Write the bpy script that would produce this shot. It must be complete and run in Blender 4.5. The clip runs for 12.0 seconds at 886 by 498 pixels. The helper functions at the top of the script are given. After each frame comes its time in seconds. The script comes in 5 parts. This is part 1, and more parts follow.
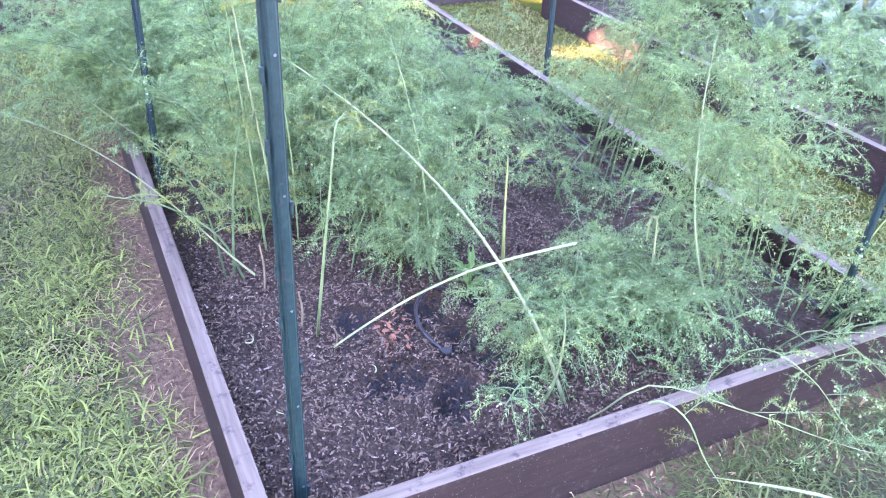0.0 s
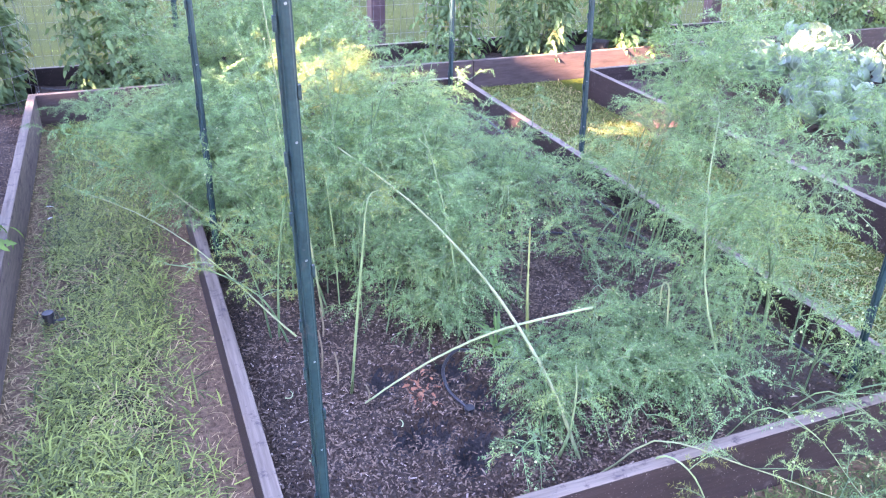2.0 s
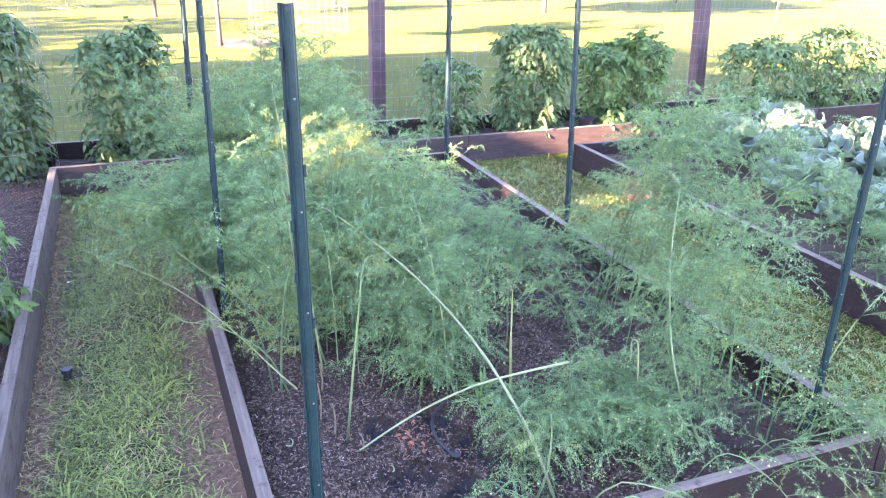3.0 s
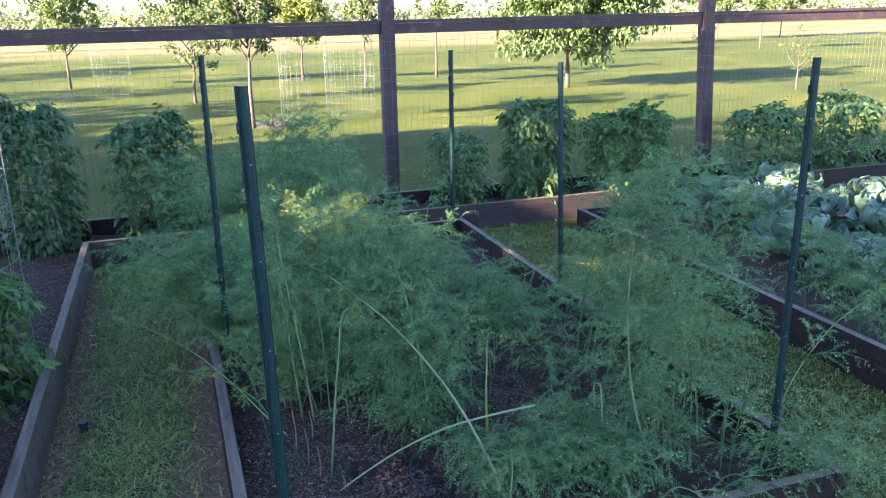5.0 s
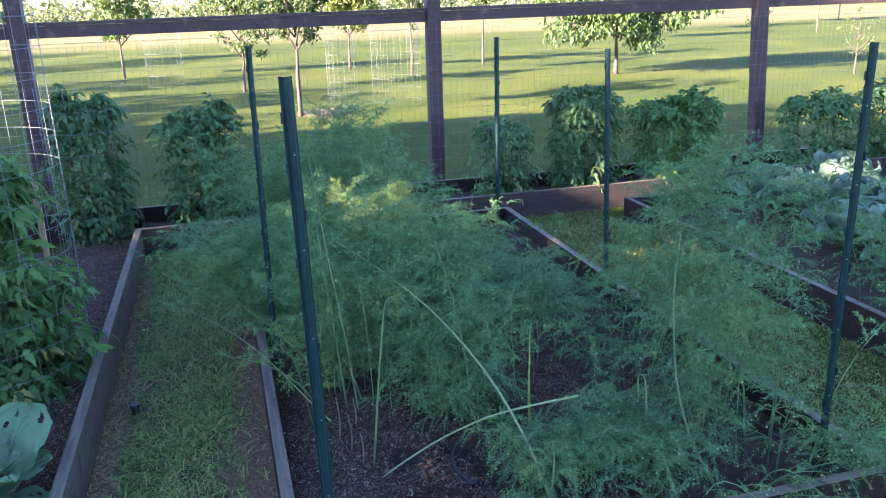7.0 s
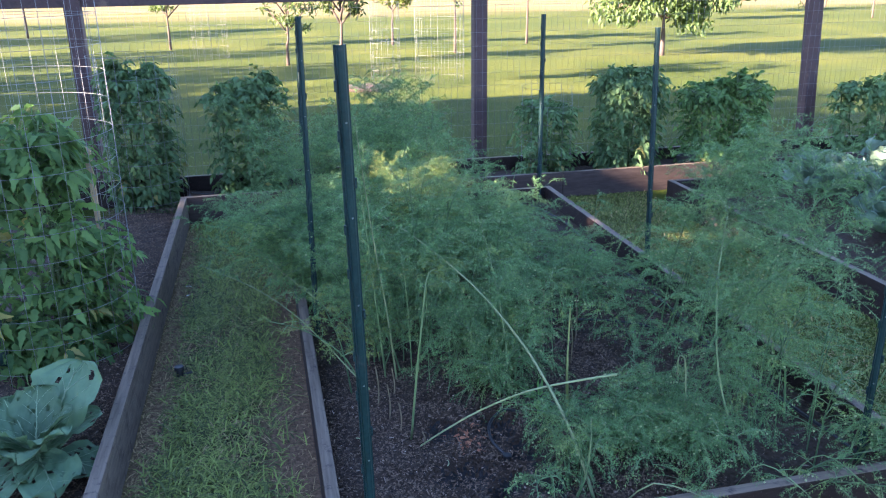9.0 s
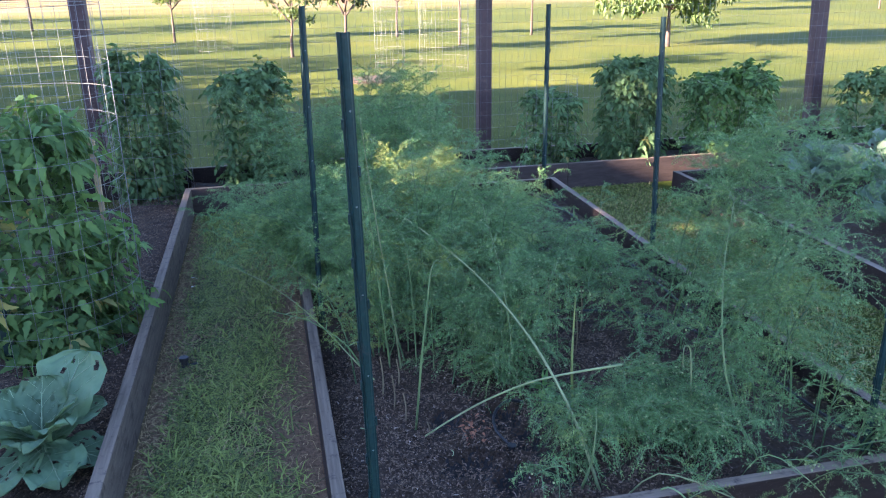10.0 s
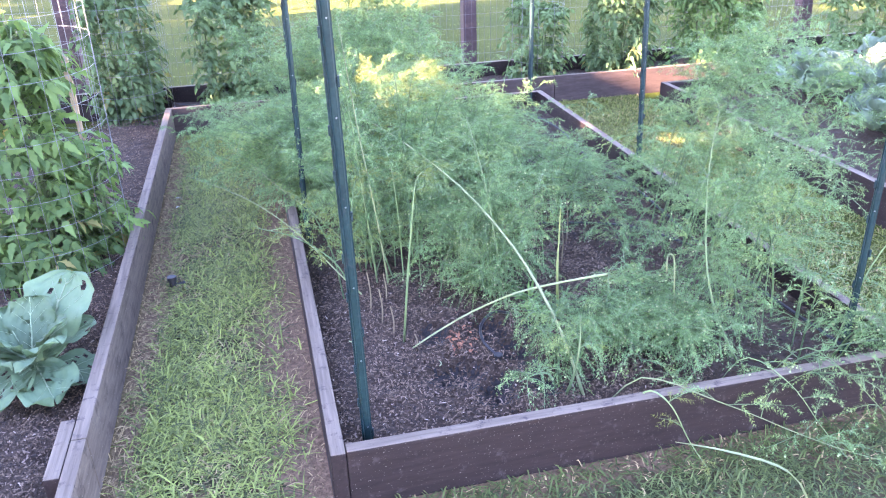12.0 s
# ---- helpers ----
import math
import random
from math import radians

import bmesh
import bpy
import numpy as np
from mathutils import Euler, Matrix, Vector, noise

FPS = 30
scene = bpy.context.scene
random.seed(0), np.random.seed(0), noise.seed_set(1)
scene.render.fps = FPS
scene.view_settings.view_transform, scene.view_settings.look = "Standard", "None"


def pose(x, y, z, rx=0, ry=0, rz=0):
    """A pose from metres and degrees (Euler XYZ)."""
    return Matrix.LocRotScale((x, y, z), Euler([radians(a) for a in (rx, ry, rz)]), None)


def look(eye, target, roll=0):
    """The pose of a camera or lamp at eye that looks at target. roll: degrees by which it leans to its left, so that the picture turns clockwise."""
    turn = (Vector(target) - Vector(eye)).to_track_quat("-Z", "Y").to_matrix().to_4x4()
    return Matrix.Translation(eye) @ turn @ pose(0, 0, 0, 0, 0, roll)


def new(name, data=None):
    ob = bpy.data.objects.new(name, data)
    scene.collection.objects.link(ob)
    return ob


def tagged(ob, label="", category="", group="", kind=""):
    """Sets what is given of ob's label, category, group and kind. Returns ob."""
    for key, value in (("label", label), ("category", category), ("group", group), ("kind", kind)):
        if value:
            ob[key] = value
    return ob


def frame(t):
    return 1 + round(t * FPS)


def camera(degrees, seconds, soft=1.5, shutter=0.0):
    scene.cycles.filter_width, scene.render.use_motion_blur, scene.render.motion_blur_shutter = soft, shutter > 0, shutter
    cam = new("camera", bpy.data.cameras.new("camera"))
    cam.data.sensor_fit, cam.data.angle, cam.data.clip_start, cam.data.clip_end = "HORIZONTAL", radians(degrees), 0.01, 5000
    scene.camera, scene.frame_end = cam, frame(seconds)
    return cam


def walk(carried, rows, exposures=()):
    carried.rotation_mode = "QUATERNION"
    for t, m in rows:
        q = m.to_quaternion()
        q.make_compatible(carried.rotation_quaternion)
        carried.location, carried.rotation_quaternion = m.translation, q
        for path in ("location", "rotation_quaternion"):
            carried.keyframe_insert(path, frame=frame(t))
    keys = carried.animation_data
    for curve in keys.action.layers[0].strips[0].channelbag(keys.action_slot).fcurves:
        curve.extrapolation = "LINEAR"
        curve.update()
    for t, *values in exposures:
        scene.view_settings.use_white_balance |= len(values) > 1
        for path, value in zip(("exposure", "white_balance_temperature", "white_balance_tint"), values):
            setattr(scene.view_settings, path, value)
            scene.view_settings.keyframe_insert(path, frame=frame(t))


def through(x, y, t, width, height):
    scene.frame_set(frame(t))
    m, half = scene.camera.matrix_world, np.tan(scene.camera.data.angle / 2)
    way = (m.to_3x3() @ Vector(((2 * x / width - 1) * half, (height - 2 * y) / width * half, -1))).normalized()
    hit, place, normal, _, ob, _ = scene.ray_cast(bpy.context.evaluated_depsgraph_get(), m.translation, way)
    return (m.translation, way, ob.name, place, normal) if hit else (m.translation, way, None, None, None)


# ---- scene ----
cam = camera(58.4, 12.0, soft=1.1)
PATH = [
    (0, (-0.164, -0.909, 1.378), (0.627, 0.588, 0.313), 4.0),
    (0.5, (-0.158, -1.008, 1.373), (0.634, 0.5, 0.325), 4.2),
    (1, (-0.143, -1.07, 1.463), (0.583, 0.556, 0.551), 2.2),
    (1.5, (-0.137, -1.09, 1.445), (0.549, 0.554, 0.537), 1.2),
    (2, (-0.137, -1.097, 1.45), (0.538, 0.551, 0.541), 1.2),
    (2.5, (-0.14, -1.155, 1.479), (0.53, 0.498, 0.574), 1.8),
    (3, (-0.182, -1.31, 1.526), (0.513, 0.409, 0.776), 1.2),
    (3.5, (-0.209, -1.483, 1.544), (0.486, 0.298, 0.958), 0.9),
    (5.5, (-0.031, -1.605, 1.543), (0.565, 0.215, 0.965), -1.7),
    (6, (-0.043, -1.609, 1.548), (0.533, 0.212, 0.954), -2.0),
    (6.5, (-0.047, -1.6, 1.545), (0.48, 0.235, 0.95), -2.1),
    (7, (-0.049, -1.6, 1.547), (0.456, 0.239, 0.945), -1.7),
    (7.5, (-0.055, -1.607, 1.538), (0.435, 0.233, 0.928), -1.4),
    (9.5, (-0.08, -1.612, 1.532), (0.321, 0.233, 0.871), -0.7),
    (10, (-0.076, -1.607, 1.524), (0.324, 0.236, 0.857), -0.9),
    (10.5, (-0.056, -1.605, 1.52), (0.344, 0.231, 0.835), -1.6),
    (11, (-0.067, -1.608, 1.493), (0.344, 0.163, 0.66), -1.6),
    (11.5, (-0.066, -1.61, 1.496), (0.341, 0.15, 0.637), -1.6),
    (12, (-0.063, -1.613, 1.503), (0.342, 0.15, 0.648), -1.7),
]
EXPOSURES = [(0.0, 6.15, 6480, 53), (0.5, 6.15, 6480, 54), (1.0, 6.22, 6480, 55), (1.4, 5.85, 6400, 51), (2.7, 5.92, 6360, 52), (3.1, 5.27, 6311, 41), (3.5, 3.73, 6043, 28), (5.3, 3.90, 5400, 22), (7.7, 3.90, 5240, 21), (9.3, 4.04, 5560, 26), (10.6, 4.06, 5620, 27), (11.0, 4.77, 6150, 37), (12.0, 5.82, 6430, 46)]
walk(cam, [(t, look(eye, target, roll)) for t, eye, target, roll in PATH], EXPOSURES)

# ---- sky and sun: low evening sun, mostly blocked by the added shade trees ----
SUN_ELEV, SUN_AZ = radians(19), radians(11)
TO_SUN = Vector((-math.cos(SUN_AZ) * math.cos(SUN_ELEV), -math.sin(SUN_AZ) * math.cos(SUN_ELEV), math.sin(SUN_ELEV)))
world = bpy.data.worlds.new("sky")
scene.world = world
world.use_nodes = True
wn = world.node_tree.nodes
sky = wn.new("ShaderNodeTexSky")
sky.sky_type, sky.sun_disc = "NISHITA", False
sky.sun_elevation, sky.sun_rotation = SUN_ELEV, radians(259)
sky.air_density, sky.dust_density, sky.ozone_density = 1.0, 0.4, 1.6
wn["Background"].inputs["Strength"].default_value = 0.052
world.node_tree.links.new(sky.outputs[0], wn["Background"].inputs["Color"])
sun_data = bpy.data.lights.new("sun", "SUN")
sun_data.energy, sun_data.angle, sun_data.color = 5.0, radians(0.53), (1.0, 0.77, 0.48)
sun = new("sun", sun_data)
sun.matrix_world = look((-30, -5, 12), Vector((-30, -5, 12)) - TO_SUN)


# ---- materials ----
def nodes_of(name):
    m = bpy.data.materials.new(name)
    m.use_nodes = True
    nt = m.node_tree
    return m, nt, nt.nodes["Principled BSDF"], nt.nodes["Material Output"]


def noise_node(nt, coord, scale, detail=4.0, rough=0.6, stretch=None):
    n = nt.nodes.new("ShaderNodeTexNoise")
    n.inputs["Scale"].default_value, n.inputs["Detail"].default_value, n.inputs["Roughness"].default_value = scale, detail, rough
    if stretch:
        mp = nt.nodes.new("ShaderNodeMapping")
        mp.inputs["Scale"].default_value = stretch
        nt.links.new(coord, mp.inputs["Vector"])
        coord = mp.outputs[0]
    nt.links.new(coord, n.inputs["Vector"])
    return n.outputs["Fac"]


def ramp(nt, fac, stops):
    r = nt.nodes.new("ShaderNodeValToRGB")
    el = r.color_ramp.elements
    while len(el) < len(stops):
        el.new(0.5)
    for e, (p, c) in zip(el, stops):
        e.position, e.color = p, (*c, 1)
    nt.links.new(fac, r.inputs["Fac"])
    return r.outputs["Color"]


def mix(nt, fac, a, b, how="MIX"):
    n = nt.nodes.new("ShaderNodeMix")
    n.data_type, n.blend_type = "RGBA", how
    for sock, v in ((n.inputs[0], fac), (n.inputs[6], a), (n.inputs[7], b)):
        if isinstance(v, bpy.types.NodeSocket):
            nt.links.new(v, sock)
        else:
            sock.default_value = v if isinstance(v, float) else (*v, 1)
    return n.outputs[2]


def bump(nt, bsdf, height, strength, dist):
    b = nt.nodes.new("ShaderNodeBump")
    b.inputs["Strength"].default_value, b.inputs["Distance"].default_value = strength, dist
    nt.links.new(height, b.inputs["Height"])
    nt.links.new(b.outputs[0], bsdf.inputs["Normal"])


def coords(nt, which="Object"):
    return nt.nodes.new("ShaderNodeTexCoord").outputs[which]


def surface(name, dark, light, scale=6.0, fine=60.0, rough=0.8, metal=0.0, relief=0.3, dist=0.003, stretch=None, spot=None, which="Object", spec=0.5, fleck=None):
    """Colour wandering between dark and light at two scales, with fine relief; spot: (colour, amount) of stains."""
    m, nt, p, out = nodes_of(name)
    co = coords(nt, which)
    a, b = noise_node(nt, co, scale, 5, 0.6, stretch), noise_node(nt, co, fine, 4, 0.65, stretch)
    col = ramp(nt, a, [(0.3, dark), (0.72, light)])
    col = mix(nt, 0.45, col, ramp(nt, b, [(0.28, [c * 0.6 for c in dark]), (0.75, [min(1, c * 1.25) for c in light])]))
    if spot:
        s = noise_node(nt, co, scale * 3.1, 6, 0.7)
        mask = ramp(nt, s, [(0.6 - spot[1] * 0.2, (0, 0, 0)), (0.68, (1, 1, 1))])
        col = mix(nt, mask, col, spot[0])
    if fleck:
        s = noise_node(nt, co, 240.0, 2, 0.5)
        col = mix(nt, ramp(nt, s, [(0.69, (0, 0, 0)), (0.74, (1, 1, 1))]), col, fleck)
    nt.links.new(col, p.inputs["Base Color"])
    p.inputs["Roughness"].default_value, p.inputs["Metallic"].default_value = rough, metal
    p.inputs["Specular IOR Level"].default_value = spec
    bump(nt, p, b, relief, dist)
    return m


def leafy(name, dark, light, rough=0.55, through=0.35, glow=1.6, scale=25.0, per_island=True, spec=0.4, vary=0.5):
    """Leaf: colour varies by leaf and by plant, and light passes through it."""
    m, nt, p, out = nodes_of(name)
    geo, info = nt.nodes.new("ShaderNodeNewGeometry"), nt.nodes.new("ShaderNodeObjectInfo")
    n = noise_node(nt, coords(nt), scale, 3, 0.6)
    col = ramp(nt, n, [(0.3, dark), (0.7, light)])
    if per_island:
        isl = ramp(nt, geo.outputs["Random Per Island"], [(0.0, [c * 0.7 for c in dark]), (1.0, [c * 1.15 for c in light])])
        col = mix(nt, vary, col, isl)
    hue = nt.nodes.new("ShaderNodeHueSaturation")
    mp = nt.nodes.new("ShaderNodeMapRange")
    mp.inputs["To Min"].default_value, mp.inputs["To Max"].default_value = 0.8, 1.2
    nt.links.new(info.outputs["Random"], mp.inputs["Value"])
    nt.links.new(mp.outputs[0], hue.inputs["Value"])
    nt.links.new(col, hue.inputs["Color"])
    nt.links.new(hue.outputs[0], p.inputs["Base Color"])
    p.inputs["Roughness"].default_value, p.inputs["Specular IOR Level"].default_value = rough, spec
    tr = nt.nodes.new("ShaderNodeBsdfTranslucent")
    warm = mix(nt, 1.0, hue.outputs[0], (0.95 * glow, 0.95 * glow, 0.6 * glow), "MULTIPLY")
    nt.links.new(warm, tr.inputs["Color"])
    ms = nt.nodes.new("ShaderNodeMixShader")
    ms.inputs[0].default_value = through
    nt.links.new(p.outputs[0], ms.inputs[1])
    nt.links.new(tr.outputs[0], ms.inputs[2])
    nt.links.new(ms.outputs[0], out.inputs["Surface"])
    return m


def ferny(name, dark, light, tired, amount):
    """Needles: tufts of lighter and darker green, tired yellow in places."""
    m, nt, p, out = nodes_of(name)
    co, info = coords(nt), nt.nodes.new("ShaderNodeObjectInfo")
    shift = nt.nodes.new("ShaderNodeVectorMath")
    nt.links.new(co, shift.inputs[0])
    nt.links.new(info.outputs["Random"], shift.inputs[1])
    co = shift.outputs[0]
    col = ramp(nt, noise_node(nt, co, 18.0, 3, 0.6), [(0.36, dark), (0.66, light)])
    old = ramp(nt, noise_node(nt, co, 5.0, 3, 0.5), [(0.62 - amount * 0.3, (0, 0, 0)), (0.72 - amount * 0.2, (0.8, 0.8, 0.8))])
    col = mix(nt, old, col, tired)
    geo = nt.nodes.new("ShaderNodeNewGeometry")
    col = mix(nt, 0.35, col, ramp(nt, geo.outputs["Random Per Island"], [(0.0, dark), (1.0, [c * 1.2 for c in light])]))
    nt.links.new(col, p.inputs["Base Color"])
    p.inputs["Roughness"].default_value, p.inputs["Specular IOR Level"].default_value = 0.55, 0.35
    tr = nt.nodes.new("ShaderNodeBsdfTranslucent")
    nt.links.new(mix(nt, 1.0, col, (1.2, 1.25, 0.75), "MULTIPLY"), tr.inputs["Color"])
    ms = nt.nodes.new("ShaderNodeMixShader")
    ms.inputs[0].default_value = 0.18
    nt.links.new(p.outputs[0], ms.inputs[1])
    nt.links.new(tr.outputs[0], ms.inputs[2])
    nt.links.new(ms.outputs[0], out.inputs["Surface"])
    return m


MAT = {
    "board_x": surface("stained board", (0.015, 0.010, 0.0095), (0.037, 0.024, 0.022), 6.0, 70.0, 0.62, relief=0.6, dist=0.002, stretch=(0.12, 1, 1), spot=((0.060, 0.045, 0.043), 0.1), fleck=(0.22, 0.20, 0.17), spec=0.2),
    "board_y": surface("stained board", (0.015, 0.010, 0.0095), (0.037, 0.024, 0.022), 6.0, 70.0, 0.62, relief=0.6, dist=0.002, stretch=(1, 0.12, 1), spot=((0.060, 0.045, 0.043), 0.1), fleck=(0.22, 0.20, 0.17), spec=0.2),
    # upper faces: weathered grain, with sky light painted in as paler wood
    "top_x": surface("weathered sky-lit board", (0.066, 0.050, 0.037), (0.220, 0.174, 0.126), 7.0, 60.0, 0.75, relief=0.9, dist=0.003, stretch=(0.06, 1, 1), spot=((0.045, 0.034, 0.034), 0.25), spec=0.25),
    "top_y": surface("weathered sky-lit board", (0.066, 0.050, 0.037), (0.220, 0.174, 0.126), 7.0, 60.0, 0.75, relief=0.9, dist=0.003, stretch=(1, 0.06, 1), spot=((0.045, 0.034, 0.034), 0.25), spec=0.25),
    "dusty": surface("dusty board", (0.046, 0.036, 0.028), (0.165, 0.130, 0.098), 5.0, 60.0, 0.8, relief=0.6, dist=0.002, stretch=(1, 0.15, 1), spot=((0.035, 0.026, 0.024), 0.25), fleck=(0.22, 0.20, 0.17), spec=0.2),
    # back boards: faded stain, paler still because the sun on them is painted in
    "faded_lit": surface("faded sunlit board", (0.028, 0.020, 0.018), (0.078, 0.056, 0.050), 5.0, 60.0, 0.7, relief=0.6, dist=0.002, stretch=(0.15, 1, 1), spot=((0.05, 0.036, 0.034), 0.2), spec=0.2),
    "soil": surface("mulch soil", (0.014, 0.0080, 0.0045), (0.074, 0.045, 0.025), 9.0, 75.0, 0.95, relief=1.0, dist=0.02, spot=((0.075, 0.045, 0.032), 0.1)),
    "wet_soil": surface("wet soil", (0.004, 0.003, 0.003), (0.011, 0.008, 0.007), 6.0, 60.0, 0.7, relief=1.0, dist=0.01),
    "chip": None,
    "green_paint": surface("green enamel", (0.004, 0.020, 0.021), (0.012, 0.038, 0.038), 8.0, 90.0, 0.5, relief=0.15, dist=0.001, spot=((0.03, 0.04, 0.042), 0.08), spec=0.3),
    "bolt": surface("bare metal", (0.12, 0.13, 0.14), (0.28, 0.28, 0.28), 30, 120, 0.4, 0.8),
    "wire": surface("galvanised wire", (0.14, 0.145, 0.15), (0.25, 0.25, 0.25), 20, 120, 0.6, 0.2),
    "fence_wood": surface("fence stain", (0.042, 0.022, 0.024), (0.085, 0.046, 0.046), 2.5, 35.0, 0.7, relief=0.5, dist=0.002, stretch=(1, 1, 1), spot=((0.14, 0.09, 0.07), 0.2)),
    "bark": surface("bark", (0.04, 0.027, 0.021), (0.115, 0.080, 0.062), 9, 60, 0.9, relief=0.8, dist=0.004),
    "hose": surface("black tubing", (0.010, 0.010, 0.011), (0.022, 0.022, 0.024), 12, 90, 0.45),
    "lath": surface("raw lath", (0.28, 0.19, 0.11), (0.46, 0.33, 0.20), 8, 60, 0.8),
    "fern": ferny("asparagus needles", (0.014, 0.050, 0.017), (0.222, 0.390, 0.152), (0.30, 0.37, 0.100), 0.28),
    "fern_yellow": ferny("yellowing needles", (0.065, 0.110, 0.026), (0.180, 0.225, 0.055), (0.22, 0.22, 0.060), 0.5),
    "stalk": leafy("asparagus stalk", (0.10, 0.165, 0.060), (0.20, 0.28, 0.115), 0.5, 0.05, 1.0, 14.0, False),
    "stem_green": leafy("fern stem", (0.050, 0.100, 0.040), (0.110, 0.180, 0.075), 0.5, 0.05, 1.0, 14.0, False),
    "spear": leafy("ripe spear", (0.130, 0.160, 0.040), (0.230, 0.255, 0.080), 0.5, 0.05, 1.0, 20.0, False),
    "branchlet": leafy("asparagus branchlet", (0.070, 0.130, 0.050), (0.160, 0.240, 0.105), 0.5, 0.05, 1.0, 14.0, False),
    "dry_stub": leafy("dry stub", (0.13, 0.10, 0.06), (0.24, 0.19, 0.11), 0.8, 0.05, 1.0, 14.0, False),
    "stalk_pale": leafy("dry stalk", (0.16, 0.205, 0.085), (0.27, 0.31, 0.15), 0.6, 0.05, 1.0, 14.0, False),
    "berry": leafy("green berry", (0.21, 0.28, 0.11), (0.36, 0.40, 0.19), 0.35, 0.1, 1.0, 40.0),
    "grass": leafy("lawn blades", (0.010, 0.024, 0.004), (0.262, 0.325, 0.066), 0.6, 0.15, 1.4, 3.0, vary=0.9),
    # right path: the warm sunlight on it is put into yellower blades
    "grass_sunny": leafy("warm-lit yellow-green blades", (0.045, 0.070, 0.012), (0.290, 0.320, 0.080), 0.6, 0.15, 1.4, 3.0, vary=0.8),
    # front strip: shade under the fronds is put into a darker blade
    "grass_shaded": leafy("shaded rough grass", (0.018, 0.034, 0.008), (0.105, 0.140, 0.036), 0.6, 0.15, 1.3, 3.0, vary=0.8),
    "grass_dry": leafy("dry blades", (0.15, 0.100, 0.045), (0.46, 0.33, 0.165), 0.7, 0.1, 1.2, 3.0, vary=0.8),
    "tomato": leafy("tomato leaf", (0.042, 0.092, 0.038), (0.135, 0.215, 0.090), 0.65, 0.3, 1.5, 12.0, spec=0.2),
    # lighter green plants; part of the lightness is painted-in light they catch
    "tomato_light": leafy("lighter tomato leaf", (0.030, 0.082, 0.028), (0.165, 0.275, 0.088), 0.6, 0.35, 1.5, 12.0, spec=0.2),
    "tomato_stem": leafy("tomato stem", (0.06, 0.10, 0.035), (0.11, 0.16, 0.06), 0.6, 0.05, 1.0, 12.0, False),
    "tomato_dry": leafy("yellow tomato leaf", (0.16, 0.17, 0.05), (0.28, 0.25, 0.08), 0.7, 0.3, 1.3, 12.0),
    "cabbage": leafy("brassica leaf", (0.062, 0.120, 0.062), (0.130, 0.205, 0.110), 0.55, 0.2, 1.3, 5.0, spec=0.25),
    "cabbage_blue": leafy("blue brassica leaf", (0.058, 0.105, 0.070), (0.130, 0.190, 0.132), 0.5, 0.2, 1.3, 5.0),
    "rib": leafy("brassica rib", (0.17, 0.25, 0.13), (0.27, 0.34, 0.20), 0.5, 0.1, 1.0, 14.0, False),
    "weed": leafy("weed leaf", (0.10, 0.22, 0.05), (0.18, 0.33, 0.09), 0.5, 0.35, 1.4, 14.0),
    # peach tree: dark against the light, so the shade is in its leaf colour
    "tree_leaf": leafy("backlit peach leaf", (0.040, 0.075, 0.020), (0.100, 0.145, 0.040), 0.6, 0.35, 1.3, 3.0),
    # leaf of the unseen shade trees, brightened to pass more light on
    "shade_leaf": leafy("shade tree leaf", (0.060, 0.100, 0.028), (0.140, 0.190, 0.055), 0.6, 0.5, 1.6, 3.0),
    "orchard_leaf": leafy("orchard leaf", (0.050, 0.085, 0.026), (0.135, 0.180, 0.058), 0.6, 0.35, 1.3, 3.0),
    # one tree stands in full sun; the brightness is put into its leaf
    "bright_leaf": leafy("sunlit yellow-green orchard leaf", (0.120, 0.160, 0.030), (0.230, 0.260, 0.060), 0.6, 0.4, 1.3, 3.0),
    # distant haze and sunlight are put into this pale leaf colour
    "hazed_leaf": leafy("hazy sunlit woods", (0.120, 0.145, 0.075), (0.240, 0.250, 0.135), 0.8, 0.3, 1.5, 0.4),
    "dry_leaf": leafy("dry leaf", (0.20, 0.075, 0.04), (0.34, 0.15, 0.08), 0.8, 0.2, 1.2, 20.0),
    "pale": surface("pale scrap", (0.5, 0.48, 0.42), (0.7, 0.68, 0.62), 20, 80, 0.8),
}
# wood chips: each of its own shade
m, nt, p, out = nodes_of("wood chips")
geo = nt.nodes.new("ShaderNodeNewGeometry")
nt.links.new(ramp(nt, geo.outputs["Random Per Island"], [(0.0, (0.010, 0.0065, 0.005)), (0.5, (0.078, 0.049, 0.029)), (0.88, (0.160, 0.108, 0.068)), (0.985, (0.19, 0.140, 0.105)), (1.0, (0.34, 0.27, 0.21))]), p.inputs["Base Color"])
p.inputs["Roughness"].default_value = 0.9
MAT["chip"] = m

# ground: lawn, worn strips, a pale field far off
m, nt, p, out = nodes_of("lawn ground")
co = coords(nt)
big, mid, fine = noise_node(nt, co, 0.35, 4), noise_node(nt, co, 3.5, 6, 0.65), noise_node(nt, co, 60.0, 5, 0.7)
col = ramp(nt, mid, [(0.3, (0.0237, 0.0386, 0.0029)), (0.55, (0.0491, 0.0665, 0.0046)), (0.75, (0.0830, 0.0876, 0.0075))])
col = mix(nt, 0.4, col, ramp(nt, fine, [(0.3, (0.0152, 0.0262, 0.0023)), (0.7, (0.0711, 0.0893, 0.0087))]))
col = mix(nt, ramp(nt, big, [(0.45, (0, 0, 0)), (0.7, (0.5, 0.5, 0.5))]), col, (0.1313, 0.1269, 0.0161))
sep = nt.nodes.new("ShaderNodeSeparateXYZ")
nt.links.new(co, sep.inputs[0])
